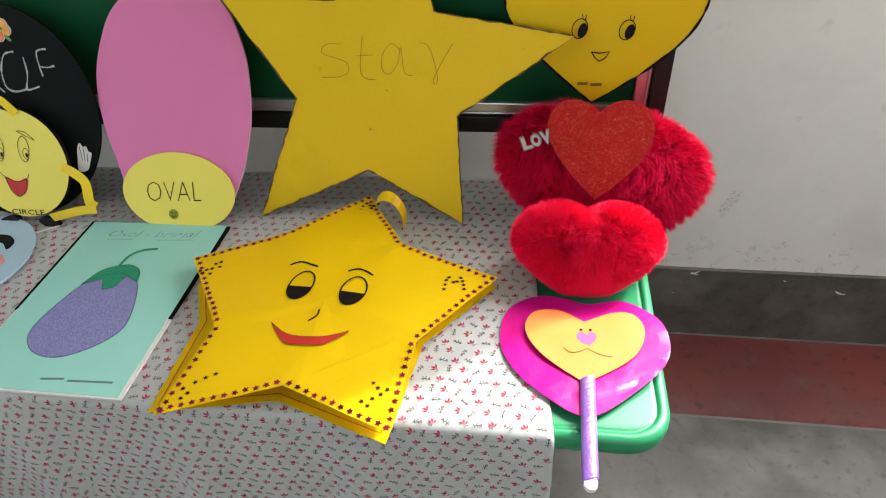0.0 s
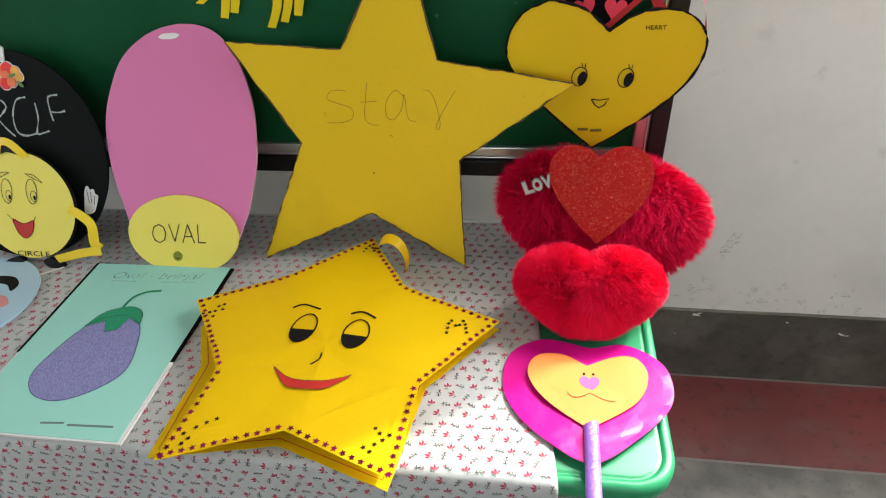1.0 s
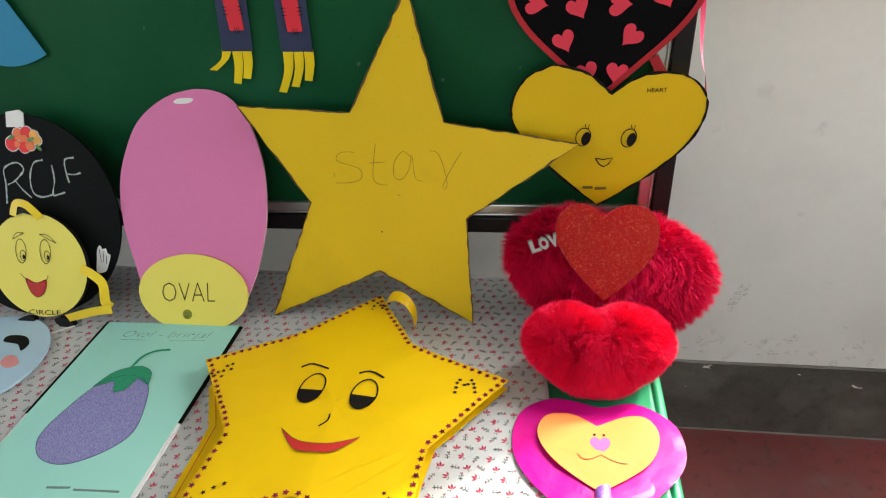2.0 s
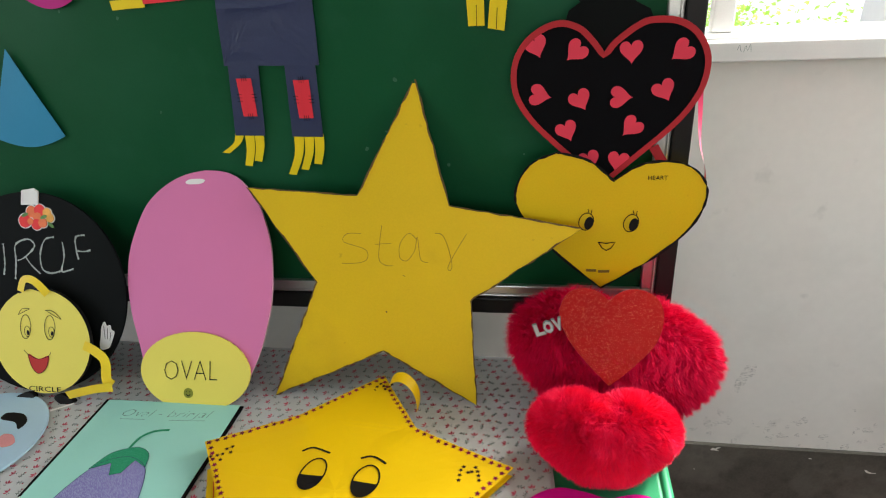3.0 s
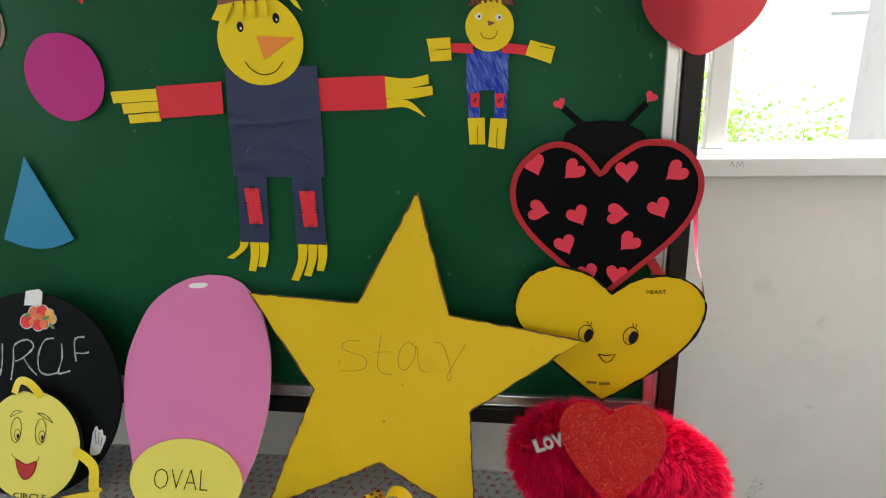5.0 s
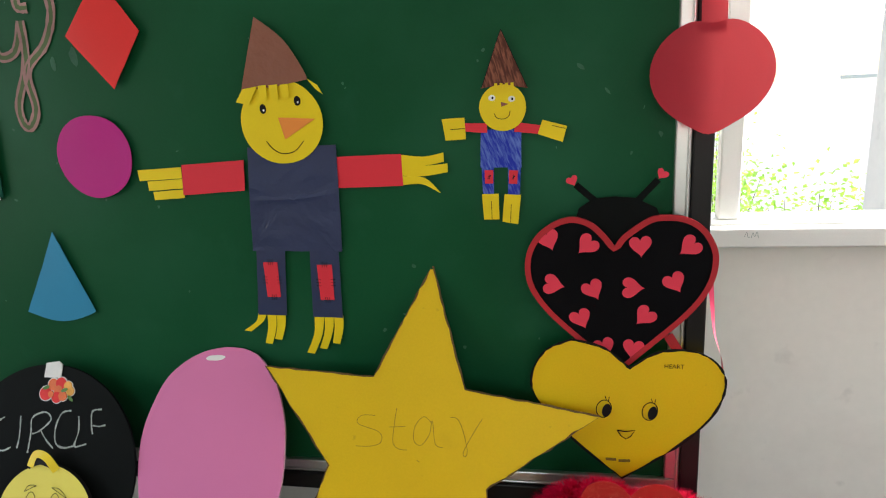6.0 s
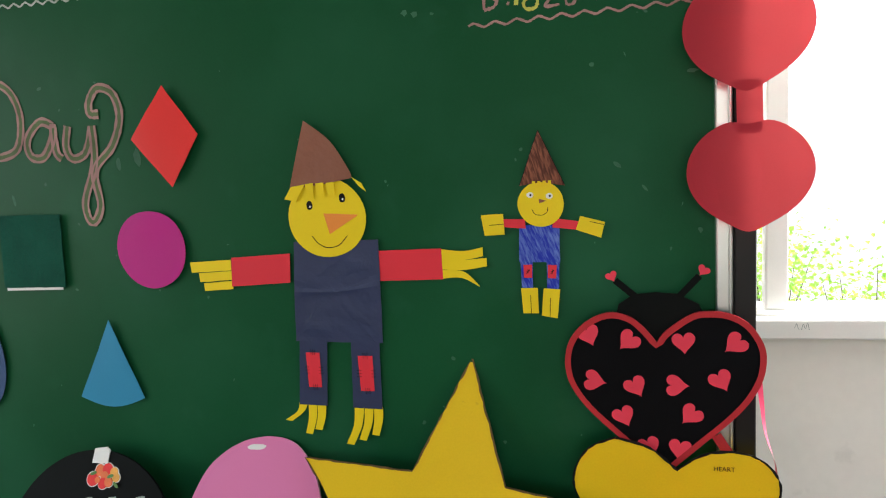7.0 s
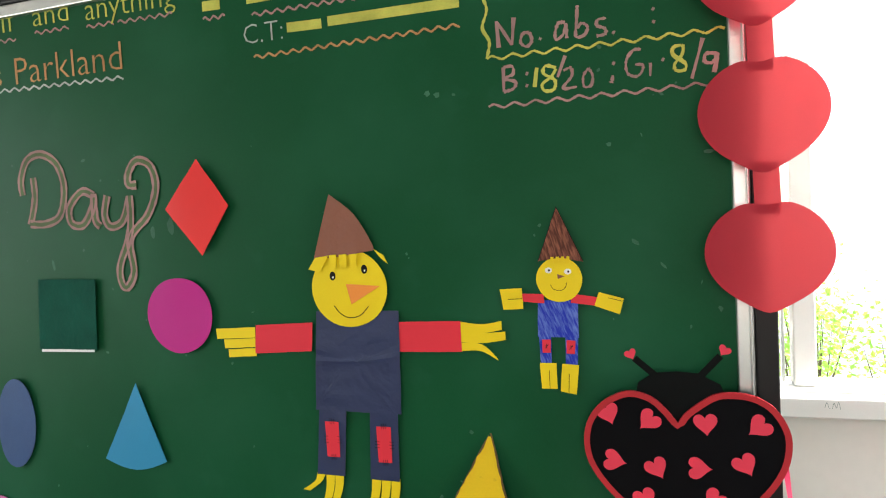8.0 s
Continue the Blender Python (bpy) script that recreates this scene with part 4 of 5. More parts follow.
for u, v in ((0.1135, 1.4875), (0.155, 1.486)):
    P.append((0.001, [[(u - 0.003, v), (u + 0.003, v + 0.001)], [(u, v - 0.004), (u, v + 0.004)], [(u - 0.003, v - 0.004), (u + 0.003, v + 0.003)]], "ink", 0.0058))
paper_figure("paper_scarecrow", P, "small paper scarecrow coloured with blue crayon", (0.14, 1.404))

# ---- ladybird heart, hung on the board's corner ----
lady_plane = upright(1.222) @ Matrix.Translation((0.001, -0.001, 0))
lady = thing("ladybird_heart", lady_plane, 0.33, 1.15, "black heart-shaped ladybird with red rim and red heart spots", "paper heart")
lh = smooth_line([(0.320, 1.373), (0.334, 1.392), (0.372, 1.419), (0.400, 1.424), (0.431, 1.420), (0.458, 1.404), (0.476, 1.378), (0.483, 1.350), (0.478, 1.313), (0.460, 1.277), (0.431, 1.242), (0.387, 1.200), (0.331, 1.147)], 5)[:-1]
lh += smooth_line([(0.331, 1.147), (0.293, 1.177), (0.244, 1.220), (0.205, 1.259), (0.180, 1.297), (0.172, 1.332), (0.177, 1.367), (0.195, 1.396), (0.223, 1.416), (0.251, 1.423), (0.280, 1.415), (0.302, 1.396), (0.320, 1.373)], 5)[:-1]


def inward(outline, off):
    """An outline drawn in by a constant width."""
    out, n = [], len(outline)
    for i, p in enumerate(outline):
        d = Vector(outline[(i + 1) % n]) - Vector(outline[i - 1])
        q = Vector((d.y, -d.x)).normalized() * off
        out.append((p[0] + q.x, p[1] + q.y))
    return out


inner_ = inward(lh, 0.0095)
part("body", slab(inward(lh, 0.003), 0.0, 0.003), M["black_felt"], lady, "matt black card heart")
rim = bmesh.new()
ro, ri, rl = [rim.verts.new((*p, 0.0046)) for p in lh], [rim.verts.new((*p, 0.0046)) for p in inner_], [rim.verts.new((*p, -0.001)) for p in lh]
for i in range(len(ro)):
    j = (i + 1) % len(ro)
    rim.faces.new((ro[i], ro[j], ri[j], ri[i]))
    rim.faces.new((rl[i], rl[j], ro[j], ro[i]))
bmesh.ops.recalc_face_normals(rim, faces=rim.faces)
part("rim", rim, M["red_rim"], lady, "dull red rim")
part("head", slab([(0.25, 1.395), (0.262, 1.436), (0.285, 1.452), (0.32, 1.455), (0.352, 1.452), (0.385, 1.435), (0.40, 1.40), (0.33, 1.34)], -0.003, -0.0005), M["black_card"], lady)
for a, b, tip, rot in (((0.292, 1.445), (0.257, 1.476), (0.252, 1.482), 25), ((0.352, 1.444), (0.386, 1.481), (0.391, 1.489), -35)):
    f = part("feeler", stroke([[a, ((a[0] + b[0]) / 2, (a[1] + b[1]) / 2), b]], 0.011, 0.0), M["black_card"], lady)
    part("feeler_tip", slab(heart(tip[0], tip[1], 0.019, 0.017, rot), 0.001, 0.003), M["spot_red"], f, "small red heart tip")
for u, v, rot in ((0.213, 1.383, 20), (0.274, 1.374, -45), (0.361, 1.371, 5), (0.436, 1.370, -50), (0.221, 1.306, 78), (0.286, 1.296, 28), (0.351, 1.301, 88), (0.417, 1.309, 28),
                  (0.266, 1.244, 24), (0.369, 1.250, -42), (0.305, 1.192, 20), (0.352, 1.190, -10)):
    part("spot", slab(heart(u, v, 0.036, 0.036, rot, n=30), 0.0032, 0.0044), M["spot_red"], lady)


def ribbon(centre, width, twist, lift):
    """A band along a drawn line, slowly turning about it."""
    bm = bmesh.new()
    pts = smooth_line(centre, 8)
    prev = None
    for i, (u, v) in enumerate(pts):
        p, q = pts[max(i - 1, 0)], pts[min(i + 1, len(pts) - 1)]
        d = Vector((q[0] - p[0], q[1] - p[1])).normalized()
        a = twist * i / len(pts)
        c, s = math.cos(a) * width / 2, math.sin(a) * width / 2
        cur = [bm.verts.new((u + d.y * c, v - d.x * c, lift + s)), bm.verts.new((u - d.y * c, v + d.x * c, lift - s))]
        if prev:
            bm.faces.new((prev[0], prev[1], cur[1], cur[0]))
        prev = cur
    return bm


part("ribbon", ribbon([(0.472, 1.33), (0.478, 1.27), (0.484, 1.22), (0.498, 1.17), (0.500, 1.125)], 0.009, 2.2, -0.004), M["ribbon_pink"], lady, "thin curling pink ribbon", smooth=True)
part("ribbon", ribbon([(0.41, 1.215), (0.425, 1.19), (0.44, 1.17)], 0.016, 0.4, -0.004), M["red_rim"], lady, "dark red ribbon end", smooth=True)

# ---- yellow heart with a face ----
yh_plane = upright(1.190, 0.02, 0.0)
yh = thing("yellow_heart", yh_plane, 0.335, 0.95, "yellow card heart with drawn smiling face and black edge", "card heart")
yo = smooth_line([(0.25, 1.21), (0.205, 1.188), (0.181, 1.14), (0.193, 1.092), (0.255, 1.018), (0.330, 0.953)], 6) + smooth_line(
    [(0.334, 0.949), (0.42, 1.012), (0.478, 1.075), (0.497, 1.135), (0.478, 1.175), (0.438, 1.193), (0.388, 1.188), (0.345, 1.159)], 6) + smooth_line([(0.345, 1.159), (0.303, 1.195), (0.25, 1.21)], 6)[1:-1]
yo = [(0.342 + (u - 0.339) * 1.02, v) for u, v in yo]
fold = lambda u, v: 0.004 - 0.012 * min(abs(u - 0.345), 0.06)
part("card", slab(jagged(yo, 0.0008, 0.008), -0.004, 0.0, fold, fill=5, edge=1), [M["yellow_card"], M["ink"]], yh)
part("edge_line", stroke([[p for p in yo] + [yo[0]]], 0.0035, 0.0012, rough=0.7, bend=fold, curve=False), M["ink"], yh, "black marker line along the edge")
for u, v, s in ((0.305, 1.083, -0.0025), (0.382, 1.081, 0.0035)):
    part("eye", stroke([ring(u, v, 0.0125, 0.0165, 24, -12) + [ring(u, v, 0.0125, 0.0165, 24, -12)[0]]], 0.0017, 0.002, bend=fold), M["ink"], yh)
    part("pupil", slab(ring(u + 0.0045, v - 0.003, 0.0072, 0.0125, 20, -14), 0.0015, 0.0022, fold), M["ink"], yh)
    part("eyelash", stroke([[(u + 0.004, v + 0.017), (u + 0.002, v + 0.024)], [(u + 0.008, v + 0.015), (u + 0.009, v + 0.023)]], 0.0013, 0.002, bend=fold), M["ink"], yh)
part("mouth", stroke([[(0.328, 1.043), (0.342, 1.041), (0.358, 1.044), (0.351, 1.032), (0.343, 1.027), (0.335, 1.032), (0.328, 1.043)]], 0.002, 0.002, bend=fold, curve=False), M["ink"], yh)
lettering("lettering", "HEART", 0.404, 1.161, 0.032, 0.008, M["ink"], yh, h=0.002, bend=fold)
nb = bmesh.new()
slab([(0.309, 0.983), (0.327, 0.983), (0.327, 0.988), (0.309, 0.988)], 0.001, 0.0018, fold, bm=nb)
slab([(0.331, 0.981), (0.351, 0.982), (0.351, 0.987), (0.331, 0.986)], 0.001, 0.0018, fold, bm=nb)
part("name_bar", nb, M["pencil"], yh, "thin dark bar in place of a name")

# ---- heart garland hanging before the board's right edge ----
gar_plane = upright(1.205)
gar = thing("heart_garland", gar_plane, 0.455, 1.56, "vertical garland of large red paper hearts", "garland")
warp = lambda u, v: 0.006 * math.sin((u - 0.46) * 18) + 0.004 * noise.noise((u * 7, v * 7, 1))


def round_heart(u, v, r, notch=0.10):
    """A plump heart: nearly round, a shallow notch above and a soft point below."""
    out = []
    for i in range(64):
        a = 2 * math.pi * i / 64
        x, y = math.cos(a), math.sin(a)
        top_ = math.exp(-((a - math.pi / 2) / 0.22) ** 2)
        tip_ = math.exp(-((a - 1.5 * math.pi) / 0.30) ** 2)
        y2 = y * (0.94 if y < 0 else 0.90) - notch * top_ - 0.10 * tip_
        out.append((u + r * x * (1 - 0.10 * max(0, -y) ** 2), v + r * y2))
    return out


for u, v, r in ((0.4555, 1.641, 0.0875), (0.453, 1.851, 0.0885), (0.449, 2.066, 0.0885)):
    part("paper_heart", slab(round_heart(u, v, r), 0, 0.0012, warp, fill=5), M["garland"], gar)
for v0, v1, u in ((1.700, 1.778, 0.458), (1.910, 1.990, 0.454), (2.125, 2.300, 0.450)):
    part("hanging_strip", slab([(u - 0.018, v0), (u + 0.018, v0), (u + 0.016, v1), (u - 0.020, v1)], -0.004, -0.003, fill=2), M["garland"], gar, "red paper strip")

# ---- table and cloth ----
TZ = 0.750
TX0, TX1, TY0, TY1 = -1.18, 0.441, 0.643, 1.235


def rounded(x0, x1, y0, y1, r, n=8):
    out = []
    for cx, cy, a0 in ((x1 - r, y1 - r, 0), (x0 + r, y1 - r, 90), (x0 + r, y0 + r, 180), (x1 - r, y0 + r, 270)):
        for i in range(n + 1):
            a = radians(a0 + 90 * i / n)
            out.append((cx + r * math.cos(a), cy + r * math.sin(a)))
    return out


def table_top():
    """Moulded plastic top: deep rounded skirt, raised rim, sunk panel."""
    bm = bmesh.new()
    prev = None
    for d, z in ((0.012, 0.715), (0.003, 0.716), (0.0, 0.719), (-0.001, 0.728), (-0.001, 0.738), (0.002, 0.7445), (0.006, 0.7472), (0.011, 0.7478),
                 (0.0145, 0.7465), (0.016, 0.7445), (0.0175, 0.7435), (0.020, 0.7452), (0.024, 0.7455)):
        cur = [bm.verts.new((x, y, z)) for x, y in rounded(TX0 + d, TX1 - d, TY0 + d, TY1 - d, 0.062 - d)]
        if prev:
            for i in range(len(cur)):
                j = (i + 1) % len(cur)
                bm.faces.new((prev[i], prev[j], cur[j], cur[i]))
        else:
            bm.faces.new(cur[::-1])
        prev = cur
    bm.faces.new(prev)
    return bm


table = tagged(new("plastic_table"), "green moulded plastic table with rounded corners and shade-darkened legs", "table")
table.location = (0, 0, 0)
ORIGIN[table.name] = Vector((0, 0, 0))
part("tabletop", table_top(), M["green_plastic"], table, smooth=True)
for x, y in ((TX1 - 0.26, TY0 + 0.20), (TX1 - 0.085, TY1 - 0.085), (TX0 + 0.085, TY0 + 0.085), (TX0 + 0.085, TY1 - 0.085)):
    bm = bmesh.new()
    prev = None
    for z, r in ((0.0, 0.017), (0.3, 0.021), (0.6, 0.027), (0.7152, 0.032)):
        cur = [bm.verts.new((a, b, z)) for a, b in rounded(x - r, x + r, y - r, y + r, r * 0.45, 3)]
        if prev:
            for i in range(len(cur)):
                j = (i + 1) % len(cur)
                bm.faces.new((prev[i], prev[j], cur[j], cur[i]))
        else:
            bm.faces.new(cur[::-1])
        prev = cur
    bm.faces.new(prev)
    part("leg", bm, M["leg_shaded"], table, "leg darkened for the shade under the table", smooth=True)

TOPLEN, RAD, DROP = 1.243 - 0.647, 0.012, 0.52


def cloth_at(x, b):
    """A place on the cloth: x along the table, b along the sheet from its back edge over the front edge and down."""
    w = 0.0010 * noise.noise((x * 5, b * 6, 0)) + 0.0006 * noise.noise((x * 17, b * 14, 3))
    if b <= TOPLEN:
        return Vector((x, 1.243 - b, TZ + 0.0015 + max(w, -0.001)))
    arc = RAD * math.pi / 2
    if b <= TOPLEN + arc:
        a = (b - TOPLEN) / RAD
        return Vector((x, 0.647 - RAD * math.sin(a), TZ + 0.001 - RAD * (1 - math.cos(a))))
    d = b - TOPLEN - arc
    sw = min(1.0, d / 0.25)
    f = 0.010 * sw * (math.sin(x * 21 + 0.8) + 0.6 * math.sin(x * 47 + 2.1) + 1.2 * noise.noise((x * 4, d * 2, 5)))
    return Vector((x, 0.635 - 0.006 * sw - max(f, -0.004), TZ - RAD - d))


def cloth_end(b):
    return 0.222 + 0.061 * min(b, TOPLEN + 0.02) / (TOPLEN + 0.02) + 0.0015 * noise.noise((b * 12, 0, 2))


CX0 = -1.21
LEN = TOPLEN + RAD * math.pi / 2 + DROP
bm = bmesh.new()
NU, NV = 150, 110
grid = []
for j in range(NV + 1):
    b = LEN * j / NV
    e = cloth_end(b)
    grid.append([bm.verts.new(cloth_at(CX0 + (e - CX0) * i / NU, b)) for i in range(NU + 1)])
for j in range(NV):
    for i in range(NU):
        bm.faces.new((grid[j][i], grid[j + 1][i], grid[j + 1][i + 1], grid[j][i + 1]))
cloth = tagged(new("tablecloth"), "white cotton tablecloth printed with small red flower sprigs", "tablecloth")
ORIGIN[cloth.name] = Vector((0, 0, 0))
sheet = part("cloth", bm, M["cloth"], cloth, smooth=True)
sm = sheet.modifiers.new("thickness", "SOLIDIFY")
sm.thickness, sm.offset = 0.0008, -1


def printed():
    """The print: staggered rows of small sprigs, red tulip buds in turn with dark leafy stems."""
    bm = bmesh.new()
    random.seed(11)
    du, dv = 0.0212, 0.0182
    red = [[(0, -0.004), (-0.0022, 0.0005), (0.0002, 0.006), (0.0018, 0.001)], [(0.0008, -0.004), (0.0022, 0.000), (0.0058, 0.0035), (0.0048, -0.002)],
           [(-0.0008, -0.004), (-0.0052, -0.0025), (-0.0062, 0.0018), (-0.0026, -0.0005)]]
    stalk = [[(0, -0.004), (0.0006, -0.004), (0.0034, -0.0068), (0.0028, -0.0072)], [(0.0030, -0.0060), (0.0062, -0.0052), (0.0058, -0.0066)], [(0.0016, -0.0055), (0.0014, -0.0085), (0.0026, -0.0082)]]
    sprig = [[(-0.0058, -0.0030), (-0.0010, -0.0006), (0.0050, 0.0004), (0.0050, -0.0004), (-0.0006, -0.0016), (-0.0056, -0.0040)],
             [(-0.0040, -0.0022), (-0.0050, 0.0014), (-0.0030, 0.0010)], [(-0.0010, -0.0008), (0.0002, 0.0034), (0.0016, 0.0026)],
             [(0.0006, -0.0010), (0.0032, -0.0040), (0.0036, -0.0024)], [(0.0030, 0.0000), (0.0060, 0.0034), (0.0066, 0.0016)], [(-0.0030, -0.0026), (-0.0018, -0.0056), (-0.0006, -0.0046)]]
    bud = [[(0.0048, 0.0006), (0.0076, 0.0012), (0.0082, -0.0008), (0.0054, -0.0012)]]
    for r in range(int(LEN / dv)):
        for c in range(int(1.5 / du)):
            x0 = CX0 + 0.01 + (c + 0.5 * (r % 2)) * du + random.uniform(-0.002, 0.002)
            b0 = 0.012 + r * dv + random.uniform(-0.002, 0.002)
            if x0 > cloth_end(b0) - 0.009 or x0 < -1.12 or b0 > LEN - 0.02:
                continue
            bloom = (c + r // 2) % 2 == 0
            flip = -1 if (r // 2 + c // 2) % 2 else 1
            rot = (0.2, 1.3, -0.5, 2.2)[(r + 2 * c) % 4] * (1 if bloom else 0.5) + random.uniform(-0.2, 0.2)
            cs, sn = math.cos(rot), math.sin(rot)
            base = cloth_at(x0, b0)
            eu = (cloth_at(x0 + 0.004, b0) - base) / 0.004
            ev = (cloth_at(x0, b0 - 0.004) - base) / 0.004
            nrm = eu.cross(ev).normalized()
            for shapes, mi in ((red, 0), (stalk, 1)) if bloom else ((sprig, 1), (bud, 0)):
                for k, shape in enumerate(shapes):
                    vs = []
                    for u, v in shape:
                        u *= flip
                        X, Y = u * cs - v * sn, u * sn + v * cs
                        on_top = TOPLEN < b0 < TOPLEN + 0.03
                        q = cloth_at(x0 + X, b0 - Y) if on_top else base + eu * X + ev * Y
                        vs.append(bm.verts.new(q + nrm * (0.0005 + 0.00008 * k)))
                    bm.faces.new(vs).material_index = mi
    return bm


part("flower_print", printed(), [M["print_red"], M["print_dark"]], cloth, "small red buds on dark green stems", "stuff")

# ---- big yellow star leaning on the board ----
star_plane = upright(1.09, 0.285, TZ + 0.002)
bs = thing("big_star", star_plane, 0.0, 0.0, "large yellow card star with the word star, leaning upright", "card star")
so = [(0.005, 0.602), (-0.106, 0.397), (-0.317, 0.411), (-0.192, 0.232), (-0.289, -0.001), (-0.066, 0.101), (0.111, 0.0), (0.101, 0.204), (0.297, 0.341), (0.063, 0.379)]
sbend = lambda u, v: 0.003 * noise.noise((u * 3, v * 3, 1.5))
part("card", slab(jagged(so, 0.0022, 0.010, 4.0), -0.010, 0.0, sbend, fill=6, edge=1), [M["yellow_card"], M["card_edge"]], bs, "yellow card with frayed brown edges")
part("edge_line", stroke([jagged(so, 0.0022, 0.010, 4.0) + [so[0]]], 0.0022, 0.0008, rough=0.9, bend=sbend, curve=False), M["card_edge"], bs)
part("letter_s", stroke([[(-0.102, 0.327), (-0.128, 0.326), (-0.135, 0.311), (-0.095, 0.297), (-0.092, 0.279), (-0.111, 0.271), (-0.14, 0.27)]], 0.00095, 0.0008, bend=sbend), M["pencil"], bs)
part("letter_t", stroke([[(-0.062, 0.342), (-0.067, 0.309), (-0.069, 0.279), (-0.058, 0.268), (-0.043, 0.267)], [(-0.076, 0.307), (-0.046, 0.309)]], 0.00095, 0.0008, bend=sbend), M["pencil"], bs)
part("letter_a", stroke([[(0.002, 0.318), (-0.012, 0.328), (-0.028, 0.31), (-0.03, 0.284), (-0.017, 0.277), (-0.002, 0.296), (0.004, 0.321), (0.009, 0.281), (0.023, 0.274)]], 0.00095, 0.0008, bend=sbend), M["pencil"], bs)
part("letter_r", stroke([[(0.037, 0.329), (0.05, 0.326), (0.06, 0.304), (0.067, 0.271), (0.063, 0.26), (0.06, 0.268), (0.075, 0.297), (0.094, 0.328)]], 0.00095, 0.0008, bend=sbend), M["pencil"], bs)
part("pen_mark", stroke([[(-0.025, 0.2495), (-0.020, 0.2465)]], 0.0012, 0.0008, bend=sbend), M["pencil"], bs)
part("pin_hole", slab(ring(-0.058, 0.178, 0.0017, n=10), 0.0003, 0.0008, sbend), M["card_edge"], bs)

# ---- pink oval ----
oval_plane = upright(1.045, 0.49, TZ + 0.002)
ov = thing("oval_board", oval_plane, -0.43, 0.0, "pink foam oval with a yellow label reading OVAL", "foam oval")
oo = smooth_line([(-0.420, 0.460), (-0.380, 0.457), (-0.344, 0.439), (-0.309, 0.394), (-0.287, 0.329), (-0.281, 0.274), (-0.282, 0.211), (-0.292, 0.156), (-0.308, 0.101), (-0.346, 0.024), (-0.385, 0.004)], 4)[:-1]
oo += smooth_line([(-0.385, 0.004), (-0.480, 0.003), (-0.518, 0.020), (-0.543, 0.068), (-0.559, 0.123), (-0.575, 0.180), (-0.583, 0.239), (-0.580, 0.296), (-0.563, 0.352), (-0.540, 0.397), (-0.504, 0.430), (-0.463, 0.451), (-0.420, 0.460)], 4)[:-1]
oo = oo[::-1]
oo = jagged(oo, 0.0030, 0.012, 2.0)
part("foam", slab(oo, -0.006, 0.0, fill=5, edge=1), [M["pink"], M["pink_edge"]], ov)
lab = part("label_oval", slab(jagged([(u, max(v, 0.001 + 0.012 * abs(u + 0.445) ** 0.9)) for u, v in ring(-0.4365, 0.068, 0.1145, 0.0775, 48)], 0.0012, 0.01, 3), 0.001, 0.005), M["yellow_pale"], ov, "pale yellow oval label")
lettering("lettering", "OVAL", -0.5005, 0.0485, 0.111, 0.043, M["ink"], lab, h=0.0058, thin=-0.027, rise=0.03)
part("smiley_sticker", slab(ring(-0.4495, 0.0255, 0.0098, n=24), 0.005, 0.0056), M["smiley"], lab, "small round olive smiley sticker")
part("sticker_face", stroke([[(-0.454, 0.0235), (-0.4495, 0.020), (-0.445, 0.0235)], [(-0.453, 0.0295), (-0.453, 0.0275)], [(-0.446, 0.0295), (-0.446, 0.0275)]], 0.0016, 0.0062), M["ink"], lab)
part("slot", slab(ring(-0.4405, 0.4385, 0.0195, 0.0052, 20, 4, 0.25, 2), 0.0, 0.0012), M["white"], ov, "torn white slot")

# ---- black circle with chalk letters ----
circ_plane = upright(1.06, 0.39, TZ + 0.002)
ci = thing("circle_board", circ_plane, -0.79, 0.0, "round black card lettered CIRCLE in white chalk", "card circle")
part("card", slab(ring(-0.79, 0.206, 0.205, n=72), -0.006, 0.0), M["black_card"], ci)
for nm, lines in (("letter_c", [[(-0.888, 0.303), (-0.903, 0.292), (-0.915, 0.264), (-0.907, 0.241), (-0.886, 0.236), (-0.868, 0.244)]]),
                  ("letter_i", [[(-0.851, 0.306), (-0.850, 0.266), (-0.854, 0.242)]]),
                  ("letter_r", [[(-0.828, 0.234), (-0.824, 0.272), (-0.823, 0.304), (-0.794, 0.316), (-0.780, 0.302), (-0.802, 0.280), (-0.820, 0.272)], [(-0.802, 0.280), (-0.788, 0.262), (-0.770, 0.246)]]),
                  ("letter_c", [[(-0.735, 0.321), (-0.756, 0.315), (-0.768, 0.286), (-0.765, 0.257), (-0.747, 0.248), (-0.722, 0.253)]]),
                  ("letter_l", [[(-0.717, 0.311), (-0.715, 0.282), (-0.722, 0.253), (-0.708, 0.254), (-0.695, 0.258)]]),
                  ("letter_e", [[(-0.667, 0.326), (-0.687, 0.321), (-0.687, 0.295), (-0.683, 0.277)], [(-0.685, 0.294), (-0.670, 0.293), (-0.656, 0.296)]])):
    part(nm, stroke(lines, 0.0032, 0.0012, rough=0.5), M["chalk_white"], ci)
random.seed(21)
fruits = ((-0.797, 0.353, 0.0135, "red_card"), (-0.781, 0.371, 0.0115, "flower"), (-0.763, 0.374, 0.0115, "red_card"), (-0.747, 0.369, 0.009, "flower2"),
          (-0.741, 0.359, 0.0085, "flower2"), (-0.768, 0.360, 0.0095, "flower"), (-0.771, 0.346, 0.0105, "red_card"), (-0.757, 0.349, 0.009, "flower"), (-0.784, 0.352, 0.006, "flower"))
bm = bmesh.new()
for k, (u, v, r, _) in enumerate(fruits):
    slab(ring(u, v, r + 0.0022, n=20, wob=0.04, seed=k), 0.0005, 0.0010 + k * 0.00004, bm=bm)
fr = part("fruit_sticker", bm, M["white"], ci, "printed sticker of orange and red fruit")
